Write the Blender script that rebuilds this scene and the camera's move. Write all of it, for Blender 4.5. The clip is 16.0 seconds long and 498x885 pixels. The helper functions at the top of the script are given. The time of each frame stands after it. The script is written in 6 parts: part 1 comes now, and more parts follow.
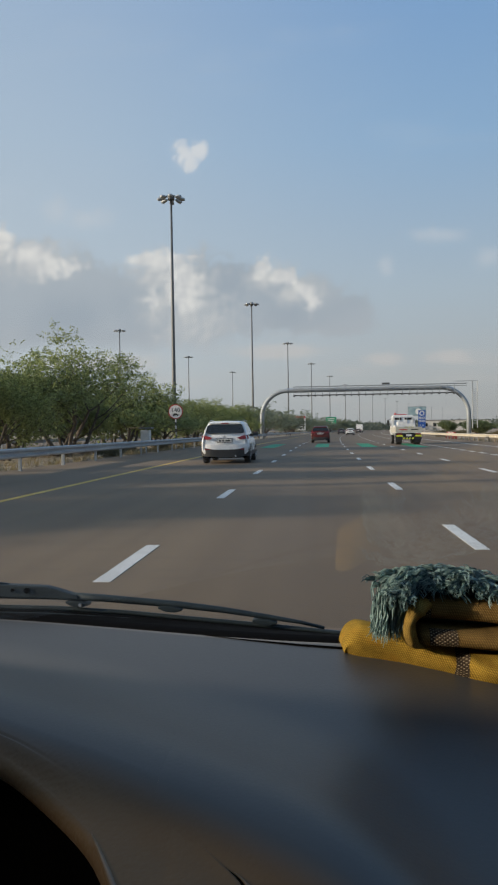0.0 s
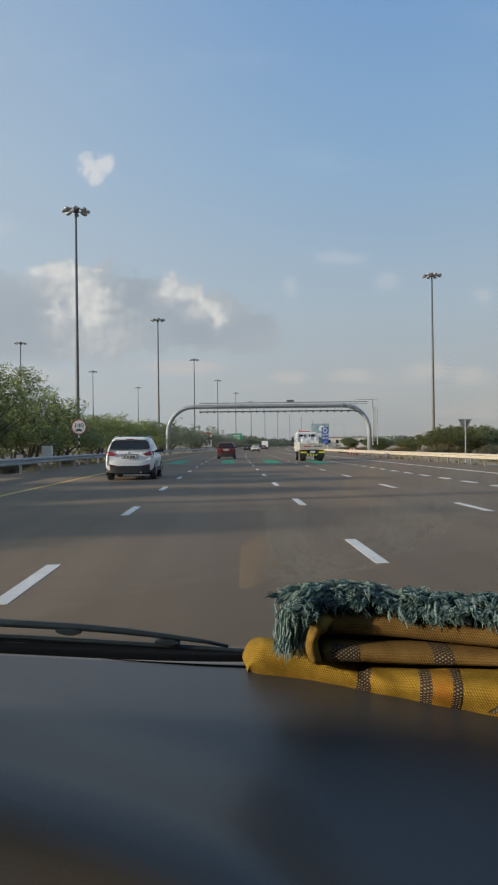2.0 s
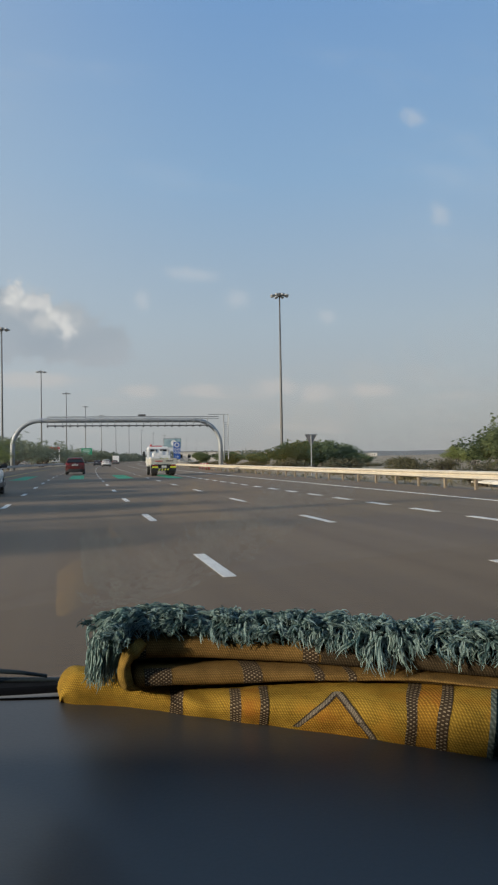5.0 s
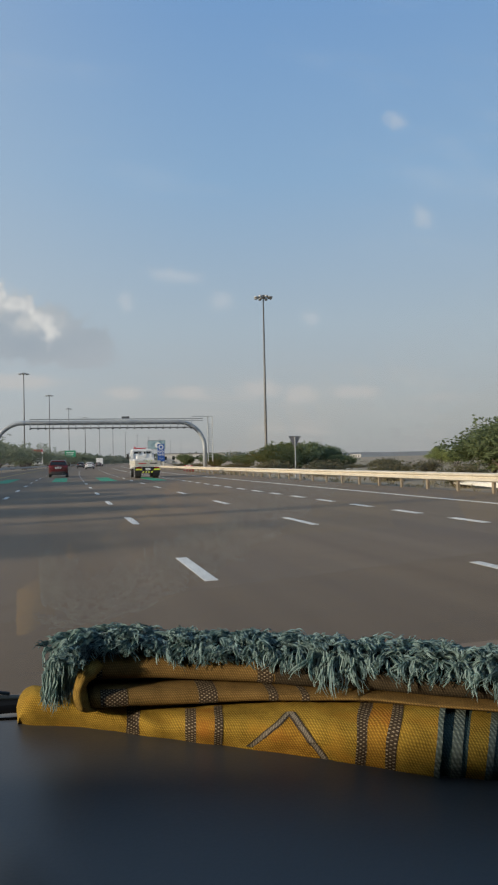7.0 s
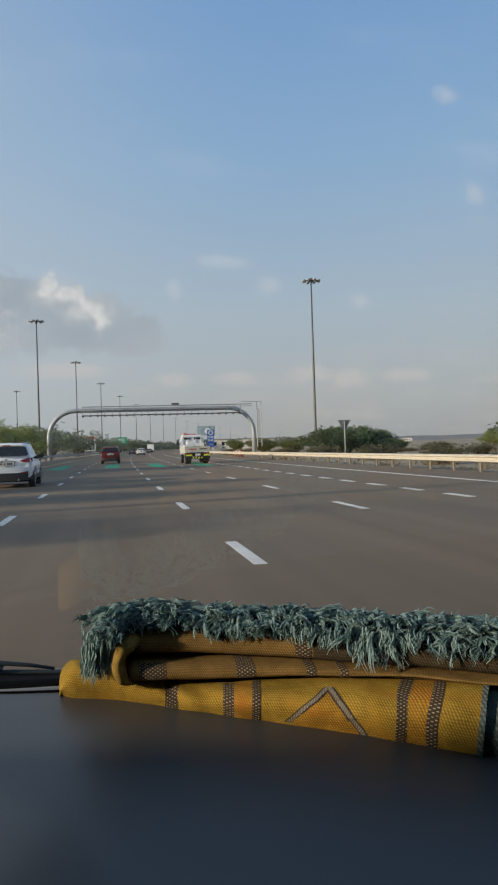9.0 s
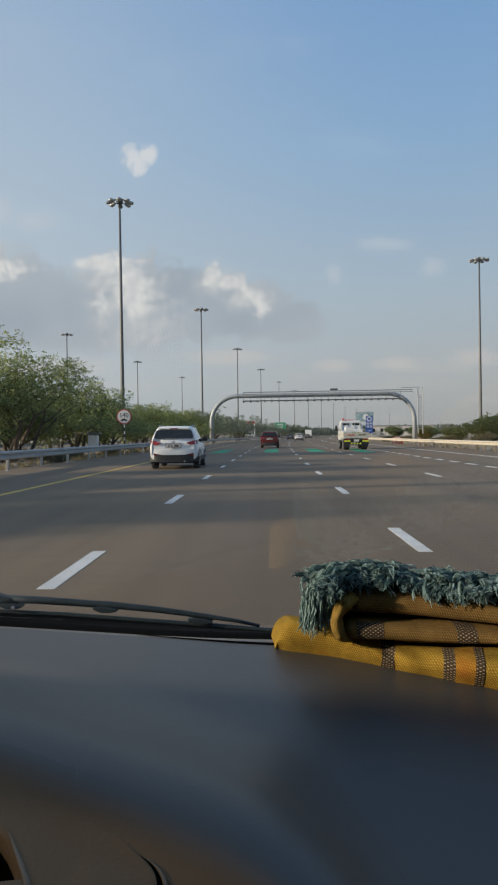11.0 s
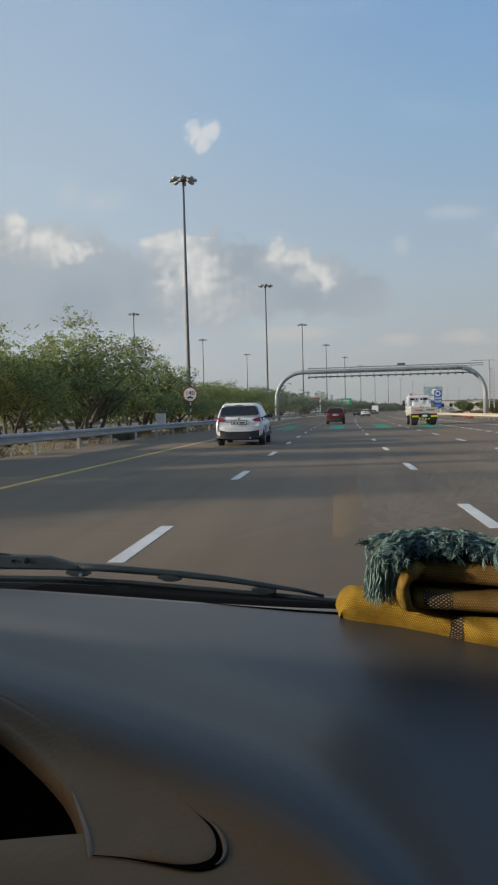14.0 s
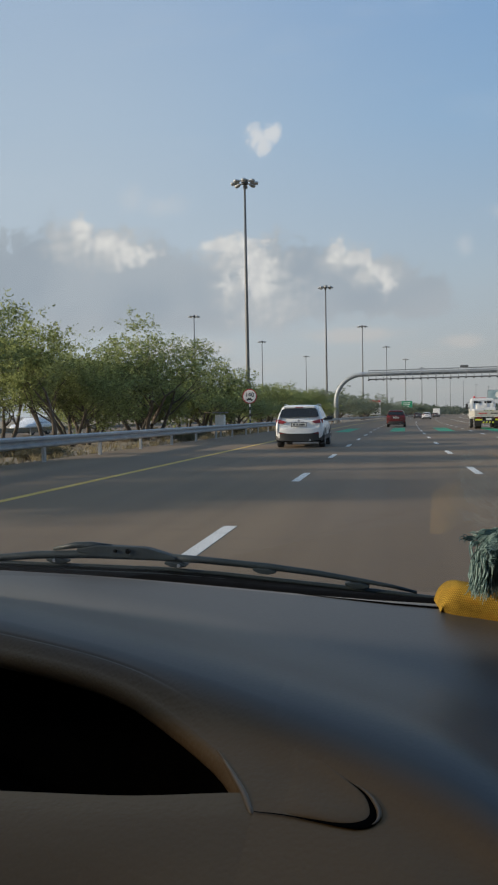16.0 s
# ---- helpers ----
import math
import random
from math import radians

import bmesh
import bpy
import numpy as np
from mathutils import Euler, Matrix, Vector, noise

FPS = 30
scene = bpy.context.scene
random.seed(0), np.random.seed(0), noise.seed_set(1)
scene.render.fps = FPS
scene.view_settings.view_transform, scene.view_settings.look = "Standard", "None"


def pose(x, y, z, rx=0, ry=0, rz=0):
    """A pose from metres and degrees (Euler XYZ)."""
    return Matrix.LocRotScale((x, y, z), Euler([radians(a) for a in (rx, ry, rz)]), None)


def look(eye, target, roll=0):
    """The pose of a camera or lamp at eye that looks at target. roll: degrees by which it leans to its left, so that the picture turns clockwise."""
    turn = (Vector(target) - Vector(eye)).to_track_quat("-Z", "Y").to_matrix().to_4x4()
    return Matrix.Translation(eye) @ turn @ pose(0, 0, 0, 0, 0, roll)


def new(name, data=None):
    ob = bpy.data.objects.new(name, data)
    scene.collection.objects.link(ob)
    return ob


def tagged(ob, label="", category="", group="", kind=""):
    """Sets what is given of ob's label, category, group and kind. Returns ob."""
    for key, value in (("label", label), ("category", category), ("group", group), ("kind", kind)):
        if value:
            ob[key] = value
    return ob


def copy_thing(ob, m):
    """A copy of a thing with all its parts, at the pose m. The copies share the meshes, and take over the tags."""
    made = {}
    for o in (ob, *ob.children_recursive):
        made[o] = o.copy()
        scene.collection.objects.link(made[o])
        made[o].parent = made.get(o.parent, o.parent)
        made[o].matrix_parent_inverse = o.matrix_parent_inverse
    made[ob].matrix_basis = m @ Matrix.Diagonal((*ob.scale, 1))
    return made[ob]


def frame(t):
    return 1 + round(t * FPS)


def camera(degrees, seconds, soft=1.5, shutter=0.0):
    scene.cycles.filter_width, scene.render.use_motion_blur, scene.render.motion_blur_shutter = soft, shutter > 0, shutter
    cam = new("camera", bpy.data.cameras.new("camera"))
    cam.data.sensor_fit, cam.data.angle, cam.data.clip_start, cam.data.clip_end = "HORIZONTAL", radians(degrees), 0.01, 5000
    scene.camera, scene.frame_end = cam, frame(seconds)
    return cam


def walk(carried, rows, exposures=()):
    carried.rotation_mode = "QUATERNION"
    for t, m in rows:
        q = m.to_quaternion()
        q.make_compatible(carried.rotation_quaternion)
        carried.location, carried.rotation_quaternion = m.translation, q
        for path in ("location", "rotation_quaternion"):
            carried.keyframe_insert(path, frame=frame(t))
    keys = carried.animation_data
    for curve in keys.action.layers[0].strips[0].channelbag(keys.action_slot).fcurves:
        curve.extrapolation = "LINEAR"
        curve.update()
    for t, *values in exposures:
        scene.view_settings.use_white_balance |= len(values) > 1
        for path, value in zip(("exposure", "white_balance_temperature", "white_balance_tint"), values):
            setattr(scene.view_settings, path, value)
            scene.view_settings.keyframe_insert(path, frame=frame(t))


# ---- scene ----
# A drive along a wide desert motorway, seen over the dashboard of the car.
# x to the right, y ahead along the road, z up; the road bends gently to the right.
cam = camera(39.0, 16.0, soft=2.2)

PATH = [
    (0, (-0.027, 0.003, 1.254), (-0.212, 1.994, 1.221), -0.8),
    (0.5, (-0.021, 0.007, 1.247), (-0.138, 2.003, 1.223), -0.8),
    (1, (-0.023, 0.005, 1.262), (-0.104, 2.004, 1.259), -0.6),
    (1.5, (-0.023, 0.003, 1.264), (-0.021, 2.003, 1.273), -0.6),
    (2, (-0.024, 0.013, 1.254), (0.058, 2.012, 1.264), -0.6),
    (2.5, (-0.011, 0.013, 1.249), (0.219, 2.0, 1.27), -0.5),
    (3, (-0.01, 0.003, 1.255), (0.239, 1.988, 1.283), -0.6),
    (3.5, (-0.004, 0.002, 1.257), (0.313, 1.976, 1.3), -0.4),
    (4, (0.001, 0.002, 1.264), (0.344, 1.972, 1.323), -0.6),
    (4.5, (0.012, 0.006, 1.261), (0.468, 1.953, 1.308), -0.7),
    (7, (0.049, -0.012, 1.285), (0.588, 1.913, 1.335), -1.1),
    (7.5, (0.068, -0.002, 1.279), (0.586, 1.929, 1.313), -1.2),
    (8, (0.068, 0.001, 1.272), (0.555, 1.941, 1.293), -1.3),
    (8.5, (0.071, 0.001, 1.273), (0.522, 1.949, 1.29), -1.6),
    (9, (0.067, -0.002, 1.271), (0.469, 1.957, 1.282), -1.7),
    (9.5, (0.059, -0.003, 1.269), (0.37, 1.973, 1.274), -1.6),
    (10, (0.035, -0.005, 1.255), (0.2, 1.988, 1.249), -1.3),
    (12.5, (-0.024, 0.003, 1.238), (-0.193, 1.995, 1.172), -0.7),
    (13, (0.001, 0.011, 1.232), (-0.201, 1.999, 1.142), -0.9),
    (13.5, (-0.008, 0.008, 1.245), (-0.24, 1.992, 1.16), -1.1),
    (14, (-0.001, 0.012, 1.232), (-0.23, 1.997, 1.15), -1.4),
    (14.5, (0.0, 0.006, 1.238), (-0.254, 1.988, 1.161), -1.4),
    (15, (-0.008, -0.004, 1.245), (-0.303, 1.973, 1.175), -1.4),
    (15.5, (-0.026, -0.008, 1.23), (-0.367, 1.961, 1.168), -1.3),
    (16, (-0.054, -0.028, 1.227), (-0.446, 1.932, 1.154), -1.0),
]
walk(cam, [(t, look(eye, target, roll)) for t, eye, target, roll in PATH])

# ---- world and sun ----
SUN_AZ, SUN_EL = radians(-103), radians(15.5)      # azimuth from +y, clockwise


class Nodes:
    """Short forms for building a node tree."""

    def __init__(self, tree):
        self.tree = tree

    def add(self, kind, **props):
        n = self.tree.nodes.new(kind)
        for k, v in props.items():
            setattr(n, k, v)
        return n

    def link(self, a, b):
        self.tree.links.new(a, b)

    def feed(self, socket, value):
        if isinstance(value, bpy.types.NodeSocket):
            self.link(value, socket)
        else:
            socket.default_value = value

    def math(self, op, a, b=0.0, c=None, clamp=False):
        n = self.add("ShaderNodeMath", operation=op, use_clamp=clamp)
        self.feed(n.inputs[0], a)
        self.feed(n.inputs[1], b)
        if c is not None:
            self.feed(n.inputs[2], c)
        return n.outputs[0]

    def noise(self, vec, scale, detail=4.0, rough=0.55, lac=2.0):
        n = self.add("ShaderNodeTexNoise")
        if vec is not None:
            self.link(vec, n.inputs["Vector"])
        n.inputs["Scale"].default_value = scale
        n.inputs["Detail"].default_value = detail
        n.inputs["Roughness"].default_value = rough
        n.inputs["Lacunarity"].default_value = lac
        return n.outputs["Fac"]

    def ramp(self, fac, stops):
        n = self.add("ShaderNodeValToRGB")
        els = n.color_ramp.elements
        while len(els) < len(stops):
            els.new(0.5)
        for e, (p, c) in zip(els, stops):
            e.position, e.color = p, (*c, 1)
        self.link(fac, n.inputs[0])
        return n.outputs[0]

    def mix(self, fac, a, b, blend="MIX"):
        n = self.add("ShaderNodeMix", data_type="RGBA", blend_type=blend)
        self.feed(n.inputs[0], fac)
        for s, v in ((n.inputs[6], a), (n.inputs[7], b)):
            if isinstance(v, tuple):
                v = (*v, 1)
            self.feed(s, v)
        return n.outputs[2]

    def range(self, v, lo, hi, a=0.0, b=1.0, smooth=True):
        n = self.add("ShaderNodeMapRange", interpolation_type="SMOOTHSTEP" if smooth else "LINEAR")
        for s, val in zip(n.inputs[:5], (v, lo, hi, a, b)):
            self.feed(s, val)
        return n.outputs[0]

    def xyz(self, vec):
        n = self.add("ShaderNodeSeparateXYZ")
        self.link(vec, n.inputs[0])
        return n.outputs

    def scaled(self, vec, s):
        n = self.add("ShaderNodeVectorMath", operation="MULTIPLY")
        self.link(vec, n.inputs[0])
        n.inputs[1].default_value = s
        return n.outputs[0]


def make_world():
    w = bpy.data.worlds.new("sky")
    scene.world = w
    w.use_nodes = True
    k = Nodes(w.node_tree)
    for n in list(w.node_tree.nodes):
        w.node_tree.nodes.remove(n)
    sky = k.add("ShaderNodeTexSky", sky_type="NISHITA")
    sky.sun_disc = False
    sky.sun_elevation, sky.sun_rotation = SUN_EL, SUN_AZ
    sky.air_density, sky.dust_density, sky.ozone_density = 1.0, 2.5, 1.5
    sky_col = k.mix(1.0, sky.outputs[0], (SKY_GAIN, SKY_GAIN, SKY_GAIN), "MULTIPLY")
    co = k.add("ShaderNodeTexCoord").outputs["Generated"]
    x, y, z = k.xyz(co)
    yy = k.math("MAXIMUM", y, 0.05)
    a, e = k.math("DIVIDE", x, yy), k.math("DIVIDE", z, yy)
    comb = k.add("ShaderNodeCombineXYZ")
    k.link(a, comb.inputs[0])
    k.link(e, comb.inputs[1])
    flat = comb.outputs[0]
    # pale blue tone of the humid air, grey-pink haze towards the horizon, brighter towards the sun
    up = k.range(z, 0.0, 0.62, smooth=False)
    tone = k.ramp(up, [(0.0, (0.43, 0.44, 0.445)), (0.12, (0.47, 0.49, 0.51)), (0.3, (0.445, 0.53, 0.61)),
                       (0.6, (0.30, 0.47, 0.69)), (1.0, (0.175, 0.355, 0.68))])
    side = k.range(a, 0.3, -0.5, 0.0, 0.68)
    tone = k.mix(k.math("MULTIPLY", side, k.range(up, 0.3, 1.0, 1.0, 0.62)), tone, (0.60, 0.672, 0.74))
    col = k.mix(0.85, sky_col, tone)
    warp = k.add("ShaderNodeTexNoise")
    k.link(flat, warp.inputs["Vector"])
    warp.inputs["Scale"].default_value = 16.0
    warp.inputs["Detail"].default_value = 3.0
    moved = k.add("ShaderNodeVectorMath", operation="MULTIPLY_ADD")
    k.link(warp.outputs["Color"], moved.inputs[0])
    moved.inputs[1].default_value = (0.022, 0.022, 0.0)
    k.link(flat, moved.inputs[2])
    shifted = k.add("ShaderNodeVectorMath", operation="ADD")
    k.link(moved.outputs[0], shifted.inputs[0])
    shifted.inputs[1].default_value = (-0.007, 0.006, 0.0)
    n1 = k.noise(moved.outputs[0], 30.0, 6.0, 0.56)
    soft_a = k.noise(moved.outputs[0], 34.0, 3.0, 0.5)
    soft_b = k.noise(shifted.outputs[0], 34.0, 3.0, 0.5)
    fine = k.noise(moved.outputs[0], 85.0, 5.0, 0.6)
    n0 = k.noise(flat, 7.0, 4.0, 0.5)
    curl = k.math("ADD", k.math("MULTIPLY", k.math("SUBTRACT", n1, 0.5), 1.1), k.math("MULTIPLY", k.math("SUBTRACT", fine, 0.5), 0.8))
    slow = k.math("MULTIPLY", k.math("SUBTRACT", n0, 0.5), 1.4)
    relief = k.range(k.math("SUBTRACT", soft_a, soft_b), -0.20, 0.20)

    def blobs(items, da=0.0, de=0.0):
        """The highest of several soft round fields, looked at a little to one side if asked."""
        out = None
        for ca, ce, ra, re in items:
            dx = k.math("DIVIDE", k.math("SUBTRACT", a, ca + SKY_TURN - da), ra)
            dy = k.math("DIVIDE", k.math("SUBTRACT", e, ce - de), re)
            m = k.math("SUBTRACT", 1.0, k.math("SQRT", k.math("ADD", k.math("MULTIPLY", dx, dx), k.math("MULTIPLY", dy, dy))))
            out = m if out is None else k.math("MAXIMUM", out, m)
        return out

    ahead = k.range(y, 0.1, 0.3)
    foot = k.range(k.math("ADD", e, k.math("MULTIPLY", slow, 0.03)), 0.100, 0.140)

    def cover(field, rag, lo, hi, most, soft=0.0):
        """How much of the sky a ragged field covers."""
        v = k.math("ADD", field, k.math("MULTIPLY", curl, rag))
        if soft:
            v = k.math("ADD", v, k.math("MULTIPLY", slow, soft))
        return k.math("MULTIPLY", k.range(v, lo, hi, 0.0, most), ahead)

    # the grey bank, its shaded side turned to the viewer
    grey = cover(blobs(GREY_CLOUDS), 0.75, 0.0, 0.32, 0.88, 0.15)
    shade = k.mix(k.range(slow, -0.2, 0.2), (0.345, 0.395, 0.455), (0.405, 0.448, 0.498))
    shade = k.mix(k.range(e, 0.11, 0.18, 0.45, 0.0), shade, (0.475, 0.485, 0.505))
    col = k.mix(k.math("MULTIPLY", grey, foot), col, shade)
    # lit heads and flanks that stand out of it
    mid = cover(blobs(PALE_CLOUDS), 1.15, -0.05, 0.75, 0.82, 0.2)
    col = k.mix(mid, col, k.mix(relief, (0.475, 0.505, 0.54), (0.60, 0.605, 0.605)))
    white = cover(blobs(WHITE_CLOUDS), 1.6, 0.0, 0.80, 0.92)
    col = k.mix(white, col, k.mix(relief, (0.61, 0.615, 0.625), (0.76, 0.75, 0.73)))
    small = cover(blobs(SMALL_CLOUDS), 1.5, 0.0, 0.75, 0.85)
    col = k.mix(small, col, (0.70, 0.71, 0.73))
    # faint layered streaks low down, and thin veils
    low = k.noise(k.scaled(flat, (6.0, 34.0, 1.0)), 1.0, 6.0, 0.6)
    fl = k.math("MULTIPLY", k.math("MULTIPLY", k.range(low, 0.46, 0.75, 0.0, 0.42), k.range(e, 0.19, 0.07)), ahead)
    col = k.mix(fl, col, (0.56, 0.53, 0.51))
    haze = cover(blobs(LOW_CLOUDS), 0.75, 0.0, 0.8, 0.55)
    col = k.mix(haze, col, (0.59, 0.56, 0.54))
    veil = cover(blobs(WISPS), 1.1, 0.0, 1.0, 0.42)
    col = k.mix(veil, col, (0.60, 0.63, 0.67))
    streaks = k.noise(k.scaled(flat, (2.2, 7.0, 1.0)), 1.0, 6.0, 0.62)
    col = k.mix(k.math("MULTIPLY", k.range(streaks, 0.5, 0.78, 0.0, 0.20), k.math("MULTIPLY", ahead, k.range(e, 0.2, 0.4))), col, (0.60, 0.66, 0.73))
    bg = k.add("ShaderNodeBackground")
    k.link(col, bg.inputs[0])
    bg.inputs[1].default_value = 1.0
    out = k.add("ShaderNodeOutputWorld")
    k.link(bg.outputs[0], out.inputs[0])


SKY_GAIN = 0.09
# across, up, half width, half height, as slopes from straight ahead
SKY_TURN = -0.068
WHITE_CLOUDS = [(-0.170, 0.250, 0.040, 0.016), (-0.132, 0.246, 0.040, 0.022), (-0.118, 0.226, 0.034, 0.036), (-0.112, 0.198, 0.030, 0.040),
                (0.000, 0.229, 0.022, 0.021), (0.024, 0.217, 0.030, 0.016), (0.066, 0.182, 0.014, 0.026), (0.056, 0.196, 0.018, 0.011),
                (-0.160, 0.190, 0.014, 0.020), (-0.345, 0.262, 0.050, 0.020), (-0.300, 0.242, 0.044, 0.022), (-0.385, 0.288, 0.030, 0.026)]
PALE_CLOUDS = [(-0.140, 0.232, 0.075, 0.042), (-0.115, 0.205, 0.070, 0.065), (-0.150, 0.180, 0.045, 0.040), (-0.100, 0.165, 0.080, 0.050),
               (0.050, 0.195, 0.050, 0.028), (0.010, 0.218, 0.048, 0.030), (-0.340, 0.252, 0.085, 0.040), (-0.400, 0.270, 0.060, 0.045)]
GREY_CLOUDS = [(-0.02, 0.186, 0.095, 0.062), (0.05, 0.176, 0.090, 0.050), (0.105, 0.162, 0.062, 0.036), (-0.10, 0.185, 0.110, 0.080),
               (-0.22, 0.170, 0.120, 0.078), (-0.33, 0.195, 0.130, 0.095), (-0.44, 0.190, 0.150, 0.125), (-0.60, 0.19, 0.19, 0.14)]
SMALL_CLOUDS = [(-0.112, 0.399, 0.020, 0.021), (-0.093, 0.403, 0.019, 0.021), (-0.104, 0.386, 0.019, 0.019)]
LOW_CLOUDS = [(0.02, 0.112, 0.09, 0.016), (0.165, 0.098, 0.045, 0.014), (0.255, 0.100, 0.05, 0.016), (0.37, 0.105, 0.05, 0.018), (0.43, 0.098, 0.04, 0.020),
              (0.52, 0.102, 0.06, 0.016), (-0.25, 0.100, 0.14, 0.020)]
WISPS = [(0.60, 0.535, 0.030, 0.020), (0.645, 0.385, 0.026, 0.026), (0.24, 0.268, 0.07, 0.016), (0.31, 0.235, 0.030, 0.020), (-0.25, 0.31, 0.05, 0.022),
         (-0.30, 0.325, 0.03, 0.03), (0.45, 0.215, 0.022, 0.014), (0.17, 0.225, 0.016, 0.022)]
make_world()

sun_data = bpy.data.lights.new("sun", "SUN")
sun_data.energy, sun_data.angle, sun_data.color = 5.0, radians(2.2), (1.0, 0.86, 0.68)
sun = new("sun", sun_data)
sun_dir = Vector((math.sin(SUN_AZ) * math.cos(SUN_EL), math.cos(SUN_AZ) * math.cos(SUN_EL), math.sin(SUN_EL)))
sun.matrix_world = look(sun_dir * 100, (0, 0, 0))


# ---- materials ----
def material(name, rough=0.6, metal=0.0):
    m = bpy.data.materials.new(name)
    m.use_nodes = True
    k = Nodes(m.node_tree)
    b = m.node_tree.nodes["Principled BSDF"]
    b.inputs["Roughness"].default_value, b.inputs["Metallic"].default_value = rough, metal
    return m, k, b


def bump(k, b, height, strength=0.3, dist=0.01):
    n = k.add("ShaderNodeBump")
    k.feed(n.inputs["Strength"], strength)
    n.inputs["Distance"].default_value = dist
    k.link(height, n.inputs["Height"])
    k.link(n.outputs[0], b.inputs["Normal"])


def varied(name, dark, light, rough=0.6, metal=0.0, big=0.6, fine=14.0, relief=0.15, dist=0.004, per=0.0):
    """A surface of two tones, with stains at one scale and grain at another."""
    m, k, b = material(name, rough, metal)
    co = k.add("ShaderNodeTexCoord").outputs["Object"]
    n1, n2 = k.noise(co, big, 5.0), k.noise(co, fine, 5.0)
    f = k.math("ADD", k.math("MULTIPLY", n1, 0.6), k.math("MULTIPLY", n2, 0.4))
    f = k.range(f, 0.3, 0.7)
    if per:
        rnd = k.add("ShaderNodeObjectInfo").outputs["Random"]
        f = k.math("ADD", f, k.math("MULTIPLY", k.math("SUBTRACT", rnd, 0.5), per), clamp=True)
    k.link(k.mix(f, dark, light), b.inputs["Base Color"])
    k.link(k.range(n2, 0.2, 0.8, max(rough - 0.08, 0.02), min(rough + 0.1, 1.0)), b.inputs["Roughness"])
    if relief:
        bump(k, b, n2, relief, dist)
    return m


def asphalt():
    m, k, b = material("asphalt", 0.85)
    co = k.add("ShaderNodeTexCoord").outputs["Object"]
    grain = k.noise(co, 60.0, 6.0, 0.7)
    patch = k.noise(k.scaled(co, (0.35, 0.05, 1.0)), 1.0, 5.0, 0.6)
    streak = k.noise(k.scaled(co, (1.6, 0.02, 1.0)), 1.0, 3.0, 0.5)
    f = k.math("ADD", k.math("MULTIPLY", patch, 0.55), k.math("MULTIPLY", streak, 0.45))
    base = k.mix(k.range(f, 0.35, 0.65), (0.134, 0.089, 0.050), (0.195, 0.135, 0.078))
    base = k.mix(k.range(grain, 0.35, 0.75, 0.0, 0.45), base, (0.215, 0.162, 0.107))
    # narrow dark cracks across and along
    cr = k.noise(k.scaled(co, (0.12, 2.2, 1.0)), 1.0, 6.0, 0.7)
    thin = k.range(k.math("ABSOLUTE", k.math("SUBTRACT", cr, 0.5)), 0.0, 0.008, 0.35, 0.0)
    base = k.mix(thin, base, (0.05, 0.045, 0.04))
    k.link(base, b.inputs["Base Color"])
    k.link(k.range(patch, 0.3, 0.7, 0.74, 0.92), b.inputs["Roughness"])
    bump(k, b, grain, 0.35, 0.006)
    return m


def sand():
    m, k, b = material("sandy_ground", 0.95)
    co = k.add("ShaderNodeTexCoord").outputs["Object"]
    big, mid, fine = k.noise(co, 0.03, 5.0), k.noise(co, 0.5, 6.0, 0.65), k.noise(co, 9.0, 6.0, 0.7)
    base = k.mix(k.range(mid, 0.35, 0.65), (0.215, 0.162, 0.105), (0.40, 0.32, 0.222))
    scrub = k.math("MULTIPLY", k.range(big, 0.42, 0.6), k.range(mid, 0.45, 0.6))
    base = k.mix(k.math("MULTIPLY", scrub, 0.7), base, (0.135, 0.13, 0.068))
    base = k.mix(k.range(fine, 0.5, 0.8, 0.0, 0.5), base, (0.17, 0.128, 0.09))
    k.link(base, b.inputs["Base Color"])
    bump(k, b, k.math("ADD", mid, k.math("MULTIPLY", fine, 0.3)), 0.6, 0.06)
    return m


def leaf(name, dark, light):
    m, k, b = material(name, 0.6)
    g = k.add("ShaderNodeNewGeometry").outputs["Random Per Island"]
    k.link(k.mix(g, dark, light), b.inputs["Base Color"])
    b.inputs["Specular IOR Level"].default_value = 0.25
    tr = k.add("ShaderNodeBsdfTranslucent")
    k.link(k.mix(g, dark, light), tr.inputs[0])
    mx = k.add("ShaderNodeMixShader")
    mx.inputs[0].default_value = 0.5
    k.link(b.outputs[0], mx.inputs[1])
    k.link(tr.outputs[0], mx.inputs[2])
    k.link(mx.outputs[0], m.node_tree.nodes["Material Output"].inputs[0])
    return m


def glass_pane():
    m, k, b = material("windscreen_glass", 0.02)
    tr, gl = k.add("ShaderNodeBsdfTransparent"), k.add("ShaderNodeBsdfGlossy")
    tr.inputs[0].default_value = (0.97, 0.985, 0.98, 1)
    gl.inputs["Roughness"].default_value = 0.06
    fr = k.add("ShaderNodeFresnel")
    fr.inputs[0].default_value = 1.5
    mx = k.add("ShaderNodeMixShader")
    k.link(fr.outputs[0], mx.inputs[0])
    k.link(tr.outputs[0], mx.inputs[1])
    k.link(gl.outputs[0], mx.inputs[2])
    k.link(mx.outputs[0], m.node_tree.nodes["Material Output"].inputs[0])
    return m


